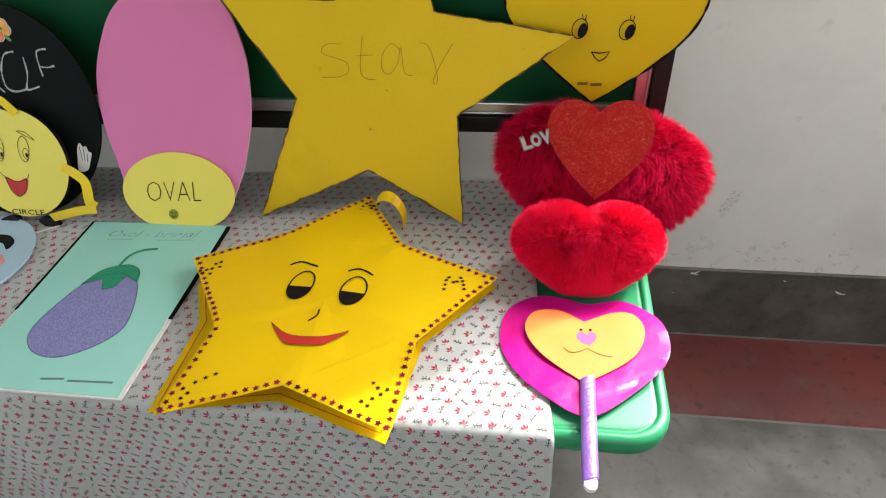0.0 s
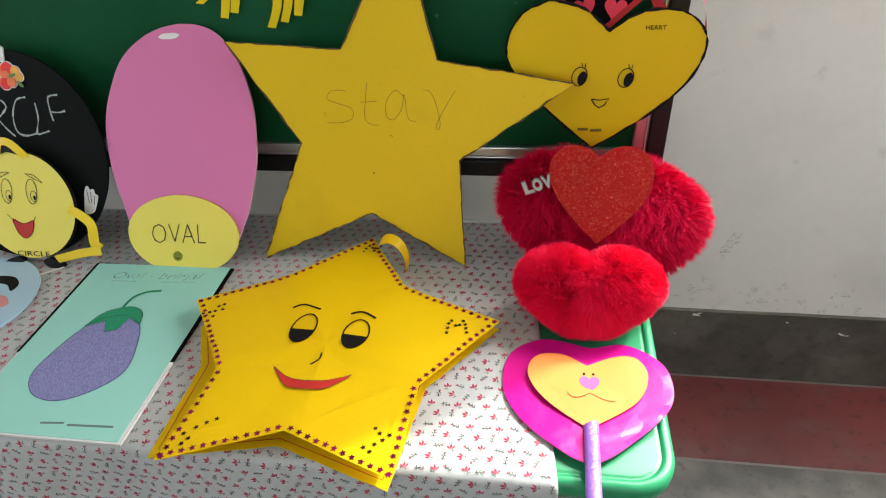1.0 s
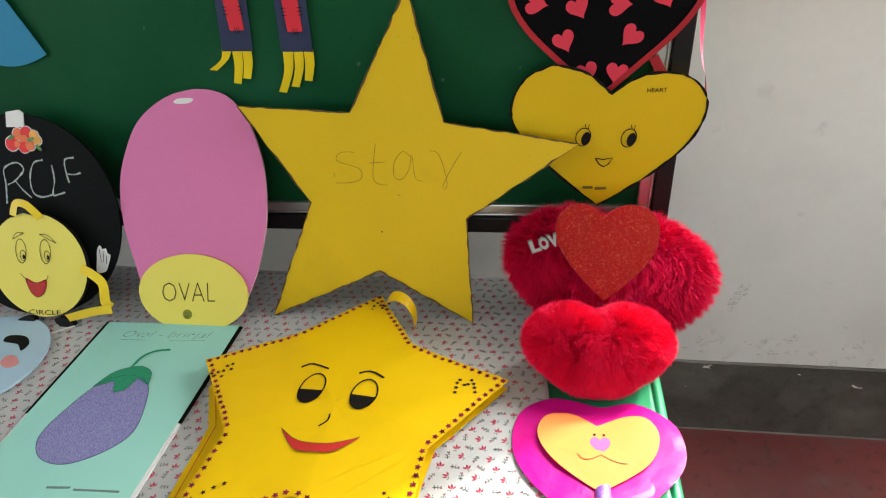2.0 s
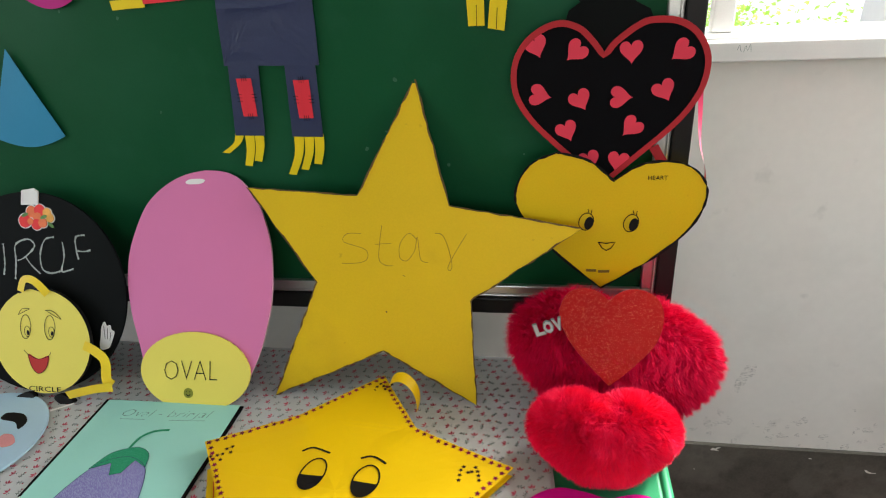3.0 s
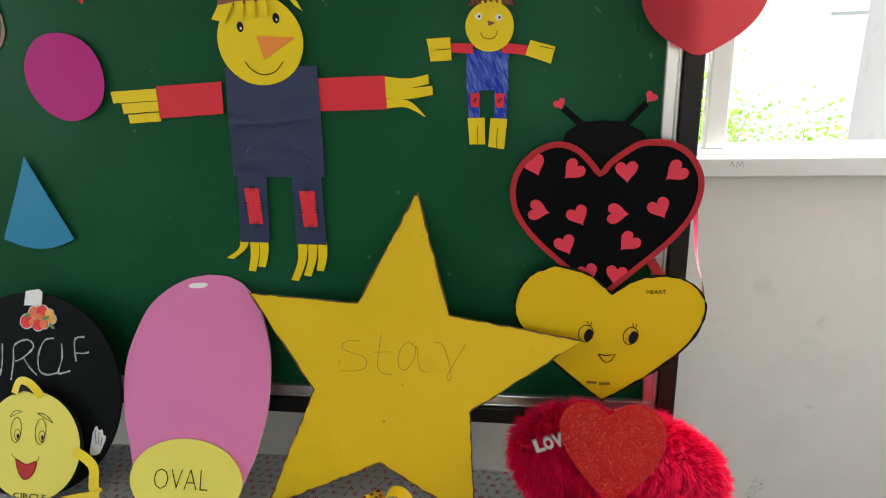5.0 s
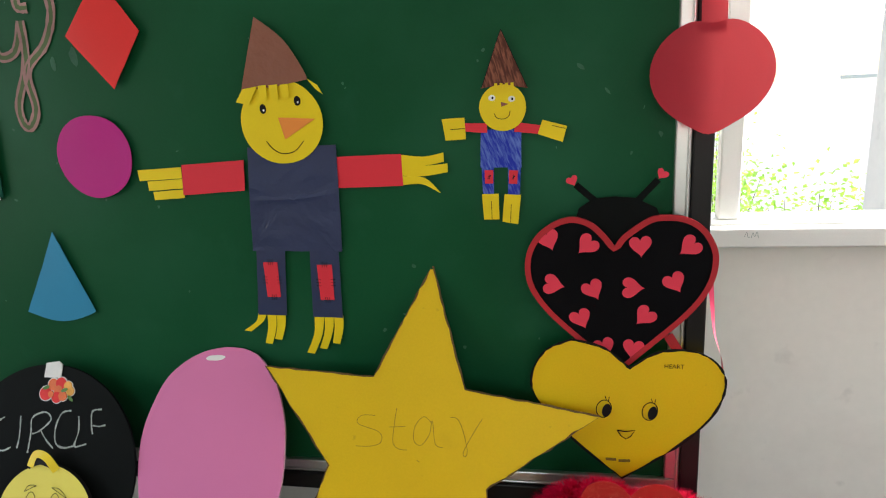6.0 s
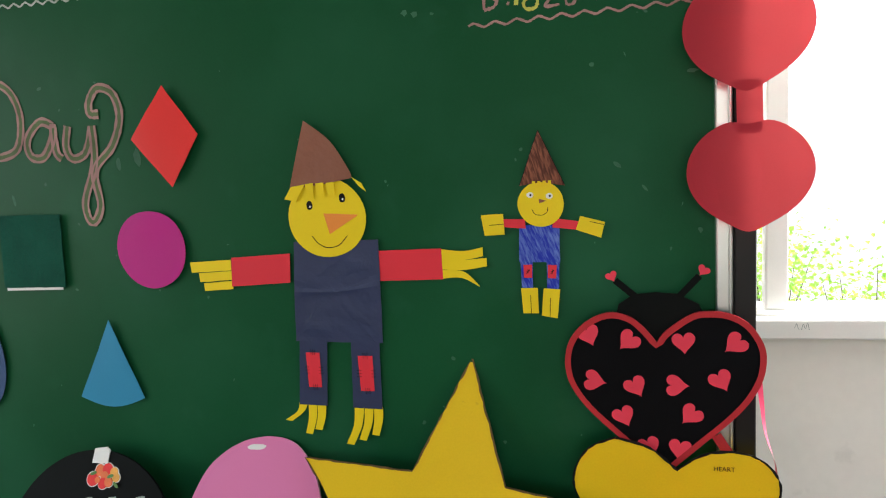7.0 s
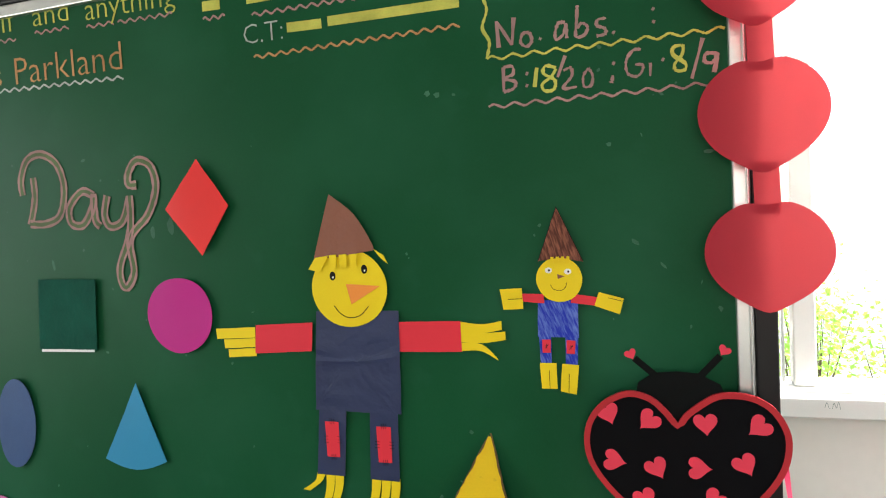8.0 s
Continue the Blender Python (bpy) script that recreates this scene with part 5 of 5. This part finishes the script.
for k, (u, v, r, col) in enumerate(fruits):
    part("fruit", slab(ring(u, v, r + 0.0005, n=20, wob=0.06, seed=k + 9), 0.0014, 0.0017 + k * 0.0002), M[col], fr)
for u, v, rot in ((-0.738, 0.345, -40), (-0.753, 0.361, 20), (-0.795, 0.365, 200)):
    part("printed_leaf", slab(ring(u, v, 0.008, 0.0035, 14, rot), 0.0036, 0.0040), M["leaf_print"], fr)
part("paper_tab", slab([(-0.803, 0.385), (-0.765, 0.385), (-0.763, 0.412), (-0.772, 0.418), (-0.80, 0.414)], 0.0005, 0.003), M["white"], ci, "white paper tab at the top")
gl = [(-0.645, 0.098), (-0.628, 0.098), (-0.620, 0.112), (-0.613, 0.132), (-0.619, 0.136), (-0.622, 0.146), (-0.629, 0.144), (-0.634, 0.152), (-0.640, 0.140), (-0.642, 0.125)]
gv = part("glove", slab(smooth_line(gl, 3, True), 0.0005, 0.0035), M["white"], ci, "white paper glove with drawn fingers")
part("finger_line", stroke([[(-0.634, 0.145), (-0.632, 0.118)], [(-0.626, 0.141), (-0.627, 0.118)], [(-0.619, 0.132), (-0.622, 0.115)]], 0.0012, 0.0042), M["ink"], gv)

# ---- yellow circle face standing before it ----
face_plane = upright(1.035, 0.39, TZ + 0.003)
fc = thing("smiling_circle", face_plane, -0.758, 0.0, "round yellow card face labelled CIRCLE with ribbon arms", "card face")
part("card", slab(ring(-0.758, 0.121, 0.107, n=60), -0.010, 0.0, fill=4, edge=1), [M["yellow_pale"], M["ink"]], fc)
for u in (-0.791, -0.737):
    e = ring(u, 0.150, 0.0115, 0.0245, 28, -4)
    part("eye", stroke([e + [e[0]]], 0.0013, 0.0008), M["ink"], fc)
    e = ring(u + 0.003, 0.141, 0.0062, 0.0105, 20)
    part("iris", stroke([e + [e[0]]], 0.0012, 0.0008), M["ink"], fc)
    part("pupil", slab(ring(u + 0.004, 0.138, 0.0028, 0.005, 14), 0.0004, 0.0008), M["ink"], fc)
part("brow", stroke([[(-0.806, 0.174), (-0.797, 0.186), (-0.780, 0.187), (-0.790, 0.182), (-0.806, 0.174)]], 0.0011, 0.0008), M["ink"], fc)
part("brow", stroke([[(-0.745, 0.185), (-0.728, 0.183), (-0.711, 0.168), (-0.730, 0.177), (-0.745, 0.185)]], 0.0011, 0.0008), M["ink"], fc)
part("mouth", slab(smooth_line([(-0.790, 0.094), (-0.767, 0.085), (-0.744, 0.092), (-0.750, 0.068), (-0.768, 0.055), (-0.783, 0.068)], 5, True), 0.0003, 0.0009), M["tongue"], fc, "red felt-pen open mouth")
part("lip_line", stroke([[(-0.799, 0.103), (-0.790, 0.094), (-0.767, 0.085), (-0.744, 0.092), (-0.738, 0.101)], [(-0.790, 0.094), (-0.783, 0.068), (-0.768, 0.055), (-0.750, 0.068), (-0.744, 0.092)]], 0.0012, 0.0012), M["ink"], fc)
lettering("lettering", "CIRCLE", -0.793, 0.018, 0.072, 0.011, M["ink"], fc, h=0.0008)
arm = part("arm", ribbon([(-0.662, 0.118), (-0.640, 0.108), (-0.618, 0.088), (-0.616, 0.050), (-0.604, 0.040)], 0.019, 0.35, 0.004), M["hair_ribbon"], fc, "yellow satin ribbon arm", smooth=True)
part("arm", ribbon([(-0.600, 0.038), (-0.640, 0.032), (-0.70, 0.016)], 0.018, 0.4, 0.010), M["hair_ribbon"], fc, "yellow satin ribbon arm", smooth=True)
part("bow", ribbon([(-0.795, 0.222), (-0.785, 0.246), (-0.762, 0.243), (-0.735, 0.218)], 0.015, 0.3, 0.004), M["hair_ribbon"], fc, "yellow ribbon loop on top", smooth=True)
part("band", stroke([[(-0.800, 0.222), (-0.775, 0.232), (-0.748, 0.226)]], 0.010, 0.003), M["ink"], fc)
for u in (-0.800, -0.712):
    part("foot", slab(ring(u, 0.004, 0.022, 0.010, 20, 15 if u < -0.75 else -15), -0.006, 0.006), M["ink"], fc)

# ---- light blue round card ----
pl = thing("round_card", flat(TZ + 0.006) @ pose(0, 0, 0, 0, 0, 0), -0.82, 0.905, "light blue round card with drawn mouth, on a stick", "card face")
part("card", slab(ring(-0.822, 0.908, 0.136, n=60), 0, 0.004), M["plate"], pl)
part("mouth", slab(smooth_line([(-0.80, 0.985), (-0.765, 0.985), (-0.742, 0.966), (-0.744, 0.945), (-0.765, 0.962), (-0.80, 0.968)], 5, True), 0.0042, 0.0048), M["ink"], pl)
part("cheek", slab(ring(-0.745, 0.915, 0.022, 0.014, 24, -30, 0.1, 3), 0.0042, 0.0046), M["cheek"], pl, "soft pink crayon cheek")
part("stick", stroke([[(-0.72, 1.0), (-0.685, 1.025)]], 0.005, 0.002), M["white"], pl)

# ---- drawing of an aubergine ----
dr = thing("aubergine_drawing", flat(TZ + 0.0035), -0.482, 0.842, "mint green sheet with a coloured pencil aubergine drawing", "drawing")
part("backing", slab([(-0.628, 0.80), (-0.342, 0.80), (-0.337, 1.046), (-0.626, 1.044)], 0, 0.003), M["black_card"], dr, "black backing card")
part("foam_edge", slab([(-0.624, 0.638), (-0.343, 0.638), (-0.341, 0.799), (-0.624, 0.799)], 0, 0.0038), M["white"], dr, "white foam backing")
part("sheet", slab([(-0.622, 0.641), (-0.349, 0.641), (-0.343, 1.046), (-0.618, 1.041)], 0.004, 0.005), M["mint"], dr)
egg = smooth_line([(-0.535, 0.872), (-0.559, 0.806), (-0.565, 0.754), (-0.544, 0.719), (-0.51, 0.704), (-0.474, 0.708), (-0.433, 0.736), (-0.411, 0.774), (-0.421, 0.83), (-0.445, 0.88), (-0.49, 0.898)], 6, True)
part("fruit", slab(egg, 0.0051, 0.0055), M["purple_pencil"], dr, "purple pencil aubergine")
part("outline", stroke([egg + [egg[0]]], 0.0009, 0.006, curve=False), M["blue_pencil"], dr)
cal = smooth_line([(-0.541, 0.865), (-0.526, 0.9), (-0.502, 0.916), (-0.477, 0.921), (-0.452, 0.907), (-0.442, 0.877)], 5) + [(-0.470, 0.892), (-0.478, 0.862), (-0.496, 0.855), (-0.509, 0.882)]
part("calyx", slab(cal, 0.0057, 0.0062), M["green_pencil"], dr, "green pencil leaves")
part("calyx_line", stroke([cal + [cal[0]]], 0.0007, 0.0066, curve=False), M["blue_pencil"], dr)
part("stem", stroke([[(-0.497, 0.916), (-0.492, 0.945), (-0.474, 0.962), (-0.447, 0.968)]], 0.0055, 0.0064), M["green_pencil"], dr)
lettering("lettering", "Oval - brinjal", -0.565, 0.997, 0.178, 0.021, M["grey_pencil"], dr, h=0.0056, slant=0.3, thin=-0.025, rise=0.05)
part("underline", stroke([[(-0.563, 0.990), (-0.512, 0.992)], [(-0.462, 0.993), (-0.392, 0.998)]], 0.0009, 0.0056), M["grey_pencil"], dr)
nb = bmesh.new()
for u0, u1 in ((-0.487, -0.450), (-0.443, -0.370)):
    slab([(u0, 0.661), (u1, 0.664), (u1, 0.6675), (u0, 0.6645)], 0.005, 0.0054, bm=nb)
part("name_bar", nb, M["grey_pencil"], dr, "thin grey bar in place of a name")

# ---- smiling yellow paper star lying on the cloth ----
ps = thing("smiling_star", flat(TZ + 0.003), -0.08, 0.80, "puffy yellow paper star with smiling face and star stickers", "paper star")
low = [(-0.075, 1.095), (-0.195, 0.985), (-0.332, 0.885), (-0.291, 0.796), (-0.294, 0.622), (-0.113, 0.659), (0.058, 0.604), (0.083, 0.782), (0.187, 0.919), (0.018, 0.968)]
top = [(-0.071, 1.121), (-0.197, 0.996), (-0.345, 0.918), (-0.240, 0.763), (-0.261, 0.599), (-0.096, 0.660), (0.068, 0.601), (0.079, 0.757), (0.189, 0.906), (0.018, 0.978)]
cx, cy = -0.082, 0.83


def crease(u, v):
    """Folds run from the middle to the points and the inner corners."""
    a = math.atan2(v - cy, u - cx)
    r = math.hypot(u - cx, v - cy)
    k = abs(((a - math.pi / 2) / (math.pi / 5)) % 2 - 1)
    return 0.010 * (0.5 - k) * min(r / 0.15, 1) * max(0, 1 - r / 0.42) + 0.003 * noise.noise((u * 12, v * 12, 4))


part("back_sheet", slab(jagged(low, 0.0012, 0.02), 0, 0.0012, lambda u, v: 0.002 + 0.002 * noise.noise((u * 9, v * 9, 1))), M["yellow_sheet"], ps)
inset = [(cx + (u - cx) * 0.94, cy + (v - cy) * 0.94) for u, v in low]
part("pen_border", stroke([inset + [inset[0]]], 0.0013, 0.006, curve=False), M["tongue"], ps, "thin red pen line along the border")
part("stuffing", slab([(cx + (u - cx) * 0.72, cy + 0.01 + (v - cy) * 0.72) for u, v in low], 0.004, 0.031), M["yellow_sheet"], ps)
tj = jagged(top, 0.001, 0.02)
part("front_sheet", slab(tj, 0.0355, 0.0365, crease, fill=9), M["yellow_sheet"], ps)
H = 0.0375
for u, v, rot in ((-0.131, 0.862, -9), (-0.041, 0.855, -7)):
    e = ring(u, v, 0.0205, 0.0315, 28, rot)
    part("eye", stroke([e + [e[0]]], 0.0028, H + 0.0004, bend=crease), M["ink"], ps)
    half = [p for p in ring(u - 0.001, v - 0.001, 0.0202, 0.031, 60, rot) if p[1] < v - 0.001]
    half.sort(key=lambda p: math.atan2(p[1] - v + 0.003, p[0] - u))
    part("pupil", slab(half, H - 0.0007, H + 0.0003, crease, fill=2), M["ink"], ps)
part("brow", stroke([[(-0.164, 0.908), (-0.146, 0.916), (-0.115, 0.908)]], 0.0040, H, bend=crease), M["ink"], ps)
part("brow", stroke([[(-0.061, 0.902), (-0.042, 0.907), (-0.016, 0.893)]], 0.0040, H, bend=crease), M["ink"], ps)
part("nose", stroke([[(-0.085, 0.810), (-0.085, 0.796), (-0.096, 0.784)]], 0.0028, H, bend=crease), M["ink"], ps)
lip = [(-0.152, 0.775), (-0.122, 0.756), (-0.09, 0.750), (-0.06, 0.753), (-0.026, 0.768)]
chin = [(-0.150, 0.772), (-0.122, 0.740), (-0.09, 0.7345), (-0.058, 0.738), (-0.027, 0.766)]
up_, lo_ = smooth_line(lip, 6), smooth_line(chin, 6)
mb = bmesh.new()
rows_ = []
for a, b in zip(up_, lo_):
    rows_.append([mb.verts.new((a[0] + (b[0] - a[0]) * k / 3, a[1] + (b[1] - a[1]) * k / 3, H + 0.0012 + crease(a[0] + (b[0] - a[0]) * k / 3, a[1] + (b[1] - a[1]) * k / 3))) for k in range(4)])
for a, b in zip(rows_, rows_[1:]):
    for k in range(3):
        mb.faces.new((a[k + 1], b[k + 1], b[k], a[k]))
part("mouth", mb, M["tongue"], ps, "red felt-pen smile")
part("mouth_line", stroke([lip, chin], 0.0010, H + 0.0016, bend=crease), M["card_edge"], ps)

st_mesh = bpy.data.meshes.new("star_sticker")
bm = slab(star_points(0, 0, 0.0053), 0, 0.0005)
bm.to_mesh(st_mesh)
bm.free()
st_mesh.materials.append(M["sticker"])
small_mesh = bpy.data.meshes.new("small_sticker")
bm = slab(star_points(0, 0, 0.0042), 0, 0.0005)
bm.to_mesh(small_mesh)
bm.free()
small_mesh.materials.append(M["sticker_dark"])
front = bpy.data.objects["front_sheet"]


def stick(mesh, u, v, rot, name):
    s = new(name, mesh)
    s.parent = front
    o = ORIGIN[ps.name]
    s.matrix_local = Matrix.Translation((u - o.x, v - o.y, H + crease(u, v) - 0.0003)) @ Matrix.Rotation(rot, 4, "Z")


random.seed(31)
n = len(top)
for i in range(n):
    a, b = Vector(top[i]), Vector(top[(i + 1) % n])
    d = (b - a)
    nin = Vector((-d.y, d.x)).normalized()
    if (Vector((cx, cy)) - a).dot(nin) < 0:
        nin = -nin
    k = int(d.length / 0.0138)
    for j in range(k):
        p = a + d * ((j + 0.5) / k) + nin * (0.0065 + random.uniform(-0.001, 0.001))
        stick(st_mesh, p.x, p.y, random.uniform(0, 6.28), "star_sticker")
for pts in ([(0.105, 0.871), (0.1055, 0.882), (0.106, 0.893), (0.110, 0.900), (0.118, 0.889), (0.124, 0.891), (0.129, 0.901), (0.133, 0.893), (0.135, 0.884), (0.137, 0.874)],
            [(-0.080, 1.075), (-0.077, 1.085), (-0.072, 1.094), (-0.065, 1.088), (-0.060, 1.080), (-0.055, 1.087), (-0.050, 1.094)],
            [(-0.318, 0.885), (-0.308, 0.889), (-0.300, 0.893), (-0.298, 0.905), (-0.290, 0.910), (-0.288, 0.898), (-0.298, 0.880)],
            [(-0.234, 0.628), (-0.228, 0.637), (-0.238, 0.644), (-0.224, 0.655), (-0.212, 0.664), (-0.200, 0.672)],
            [(0.020, 0.646), (0.034, 0.652), (0.044, 0.660), (0.038, 0.670), (0.030, 0.678), (0.052, 0.668), (0.030, 0.640)]):
    for u, v in pts:
        stick(small_mesh, u, v, random.uniform(0, 6.28), "small_sticker")
lp = bmesh.new()
prev = None
for i in range(25):
    a = math.pi * (1.15 * i / 24)
    c = Vector((-0.058 + 0.062 * (1 - math.cos(a)) * 0.5, 1.098 - 0.030 * (i / 24), 0.004 + 0.045 * math.sin(a) + 0.012))
    cur = [lp.verts.new(c + Vector((0.002, 0.010, 0.004))), lp.verts.new(c + Vector((-0.002, -0.010, -0.004)))]
    if prev:
        lp.faces.new((prev[0], prev[1], cur[1], cur[0]))
    prev = cur
part("hanging_loop", lp, M["yellow_sheet"], ps, "yellow paper strip loop", smooth=True)


# ---- furry heart cushions ----
def mixed_heart(u, v, w, h, n=64):
    """A stuffed heart: between a plain heart and a round one."""
    a = heart(u, v, w, h, 0, 0.17, n)
    b = [(p, v + (q - v) * h / w) for p, q in round_heart(u, v, w / 2, 0.16)]
    return [(0.3 * a[i][0] + 0.7 * b[(16 - i) % 64][0], 0.3 * a[i][1] + 0.7 * b[(16 - i) % 64][1]) for i in range(n)]


def fur_heart(name, plane, u, v, w, h, thick, dip, strands, length, mat, label, seed, comb, notch=0.0, taper=0.0, stray=0.34, lean=0.0):
    t = thing(name, plane, u, v - h / 2, label, "cushion", "heart cushions")
    random.seed(seed)
    outl = heart(u, v, w, h, 0, dip, n=64) if dip > 0 else mixed_heart(u, v, w, h)
    outl = [(a, b - lean * (a - u)) for a, b in outl]
    outl = [(a, max(b, 0.014 + 0.02 * ((a - u) / w) ** 2)) for a, b in outl]
    outl = [(u + (a - u) * (1 - taper * max(0.0, (v - b) / (h / 2))), b - (notch * math.exp(-((a - u) / (0.13 * w)) ** 2) if b > v else 0)) for a, b in outl]
    cu, cv = u, v + 0.04 * h
    bm = bmesh.new()
    R = 12
    surf = {}
    for side in (1, -1):
        prev = None
        for r in range(R + 1):
            s = math.sin(r / R * math.pi / 2)
            zz = side * thick * (1 - s ** 2.4) ** 0.5
            if r == 0:
                cur = [bm.verts.new((cu, cv, zz))]
            elif r == R and side == -1:
                cur = surf[1]
            else:
                cur = [bm.verts.new((cu + (a - cu) * s, cv + (b - cv) * s, zz)) for a, b in outl]
            if r == R and side == 1:
                surf[1] = cur
            if prev:
                for i in range(64):
                    j = (i + 1) % 64
                    q = (prev[0], cur[i], cur[j]) if len(prev) == 1 else (prev[i], cur[i], cur[j], prev[j])
                    bm.faces.new(q)
            prev = cur
    bmesh.ops.recalc_face_normals(bm, faces=bm.faces)
    bm.faces.ensure_lookup_table()
    faces = [(f.calc_area(), [w.co.copy() for w in f.verts], f.normal.copy()) for f in bm.faces]
    part("cushion", bm, mat, t, smooth=True)
    tot = sum(f[0] for f in faces)
    verts, tris = [], []
    o = ORIGIN[t.name]
    cb = Vector(comb)
    for area, vs, nrm in faces:
        want = strands * area / tot
        for _ in range(int(want) + (random.random() < want % 1)):
            ws = [random.random() for _ in vs]
            sw = sum(ws)
            p = sum((vv * x for vv, x in zip(vs, ws)), Vector()) / sw - o
            clump = noise.noise_vector((p + o) * 55) * 0.6 + noise.noise_vector((p + o) * 12) * 0.5
            d = (nrm * 0.9 + clump + cb + Vector((random.gauss(0, stray), random.gauss(0, stray), random.gauss(0, stray)))).normalized()
            L = length * random.uniform(0.6, 1.15)
            sd = d.cross(Vector((random.uniform(-1, 1), random.uniform(-1, 1), random.uniform(-1, 1)))).normalized() * 0.00045
            bend_ = cb * 0.5 + clump * 0.3
            m1 = p + d * L * 0.55
            tip = p + (d + bend_ * 0.6).normalized() * L
            k = len(verts)
            verts += [p - sd, p + sd, m1 + sd * 0.8, m1 - sd * 0.8, tip]
            tris += [(k, k + 1, k + 2, k + 3), (k + 3, k + 2, k + 4)]
    me = bpy.data.meshes.new("fur")
    me.from_pydata([tuple(x) for x in verts], [], tris)
    me.materials.append(mat)
    f = new("fur", me)
    f.parent = t
    tagged(f, "", "", "", "stuff")
    return t


fur_heart("heart_cushion", upright(1.040, 0.70, TZ), 0.356, 0.130, 0.350, 0.260, 0.056, 0, 110000, 0.024, M["fur_dark"],
          "large dark crimson long-haired heart cushion", 61, (0.08, -0.45, 0.0), stray=0.26, lean=0.09)
fur_heart("heart_cushion", upright(0.915, 0.75, TZ), 0.331, 0.080, 0.224, 0.158, 0.052, 0, 120000, 0.018, M["fur_bright"],
          "small bright scarlet fluffy heart cushion", 62, (0.0, -0.12, 0.0), 0.010, 0.12, stray=0.26)

bd = thing("love_badge", upright(1.060, 0.15, 0.940) @ Matrix.Translation((0.222, 0, 0)) @ Matrix.Rotation(radians(20), 4, "Z"), 0.0, 0.0, "small silver badge with raised letters", "badge")
for ch, u in (("L", 0.0), ("O", 0.0155), ("V", 0.032)):
    lettering("letter_rim", ch, u - 0.0015, -0.0015, 0.0185, 0.0225, M["badge_rim"], bd, h=0.004, thin=0.07)
    lettering("letter", ch, u, 0.0, 0.0155, 0.0195, M["badge"], bd, h=0.006, thin=0.05)

gh = thing("glitter_heart", upright(1.030, 0.56, 0.857), 0.344, 0.0, "red glitter foam heart leaning on the cushion", "glitter heart")
gp = smooth_line([(0.344, 0.003), (0.305, 0.042), (0.274, 0.082), (0.260, 0.122), (0.271, 0.154), (0.296, 0.166), (0.323, 0.161), (0.342, 0.146)], 6)[:-1] + smooth_line(
    [(0.342, 0.146), (0.362, 0.161), (0.388, 0.166), (0.417, 0.155), (0.431, 0.126), (0.421, 0.080), (0.384, 0.037), (0.344, 0.003)], 6)[:-1]
part("foam", slab(gp, -0.0025, 0.0, fill=4), M["glitter"], gh)
part("backing", slab([(0.346 + (u - 0.346) * 1.008, 0.085 + (v - 0.085) * 1.008) for u, v in gp], -0.005, -0.0026), M["red_rim"], gh, "plain red foam backing")

# ---- heart fan on its wrapped stick ----
fan = thing("heart_fan", flat(TZ + 0.002), 0.33, 0.79, "magenta foil heart fan with orange heart, on a purple stick", "paper fan")
ripple = lambda u, v: 0.003 + 0.0025 * noise.noise((u * 16, v * 16, 3)) + 0.004 * max(0, u - 0.38) / 0.07
fo = smooth_line([(0.199, 0.805), (0.209, 0.867), (0.254, 0.901), (0.300, 0.897), (0.336, 0.889), (0.390, 0.898), (0.439, 0.864), (0.453, 0.815), (0.440, 0.768), (0.391, 0.716), (0.327, 0.672), (0.265, 0.704), (0.219, 0.751)], 5, True)
part("foil_heart", slab(fo, 0, 0.0012, ripple, fill=8), M["fan_magenta"], fan, smooth=False)
oc = smooth_line([(0.328, 0.846), (0.290, 0.866), (0.250, 0.859), (0.237, 0.822), (0.262, 0.775), (0.325, 0.726)], 6)[:-1] + smooth_line([(0.325, 0.726), (0.396, 0.777), (0.418, 0.829), (0.404, 0.864), (0.370, 0.866), (0.328, 0.846)], 6)[:-1]
cupped = lambda u, v: 0.007 + 0.06 * abs(u - 0.327) ** 1.3 + 0.002 * noise.noise((u * 14, v * 14, 6))
oh = part("paper_heart", slab(oc, 0, 0.0008, cupped, fill=7), M["fan_orange"], fan, "orange and yellow paper heart")
part("nose", slab(heart(0.330, 0.806, 0.030, 0.034, 0, n=30), 0.0012, 0.0018, cupped), M["nose_pink"], oh, "small pink heart nose")
part("eye", slab(ring(0.3225, 0.828, 0.0022, n=12), 0.0012, 0.0018, cupped), M["ink"], oh)
part("eye", slab(ring(0.3365, 0.828, 0.0022, n=12), 0.0012, 0.0018, cupped), M["ink"], oh)
part("mouth_line", stroke([[(0.296, 0.789), (0.304, 0.781), (0.316, 0.782), (0.330, 0.790)], [(0.330, 0.790), (0.345, 0.781), (0.358, 0.777), (0.366, 0.777)]], 0.0013, 0.0024, bend=cupped), M["card_edge"], oh)
sbm = bmesh.new()
prev = None
random.seed(71)
for i in range(121):
    y = 0.735 - (0.735 - 0.575) * i / 120
    r = 0.0108 + random.uniform(-0.00012, 0.00012)
    cur = [sbm.verts.new((0.3285 - 0.003 * i / 120 + r * math.cos(a), y + 0.004 * math.cos(a), 0.0075 + r * 0.62 * (1 - 0.10 * max(0.0, math.sin(i * 0.95 - a * 1.3 + 1.8 * math.sin(i * 0.17))) ** 3) * math.sin(a))) for a in [2 * math.pi * k / 14 for k in range(14)]]
    if prev:
        for k in range(14):
            sbm.faces.new((prev[k], prev[(k + 1) % 14], cur[(k + 1) % 14], cur[k]))
    prev = cur
sbm.faces.new(prev)
stk = part("stick", sbm, M["foil"], fan, "stick wrapped in crinkled purple foil", smooth=True)
part("stick_end", slab(ring(0.3255, 0.571, 0.0086, 0.010, 20), 0.0035, 0.0115), M["white"], stk, "bare white stick end")
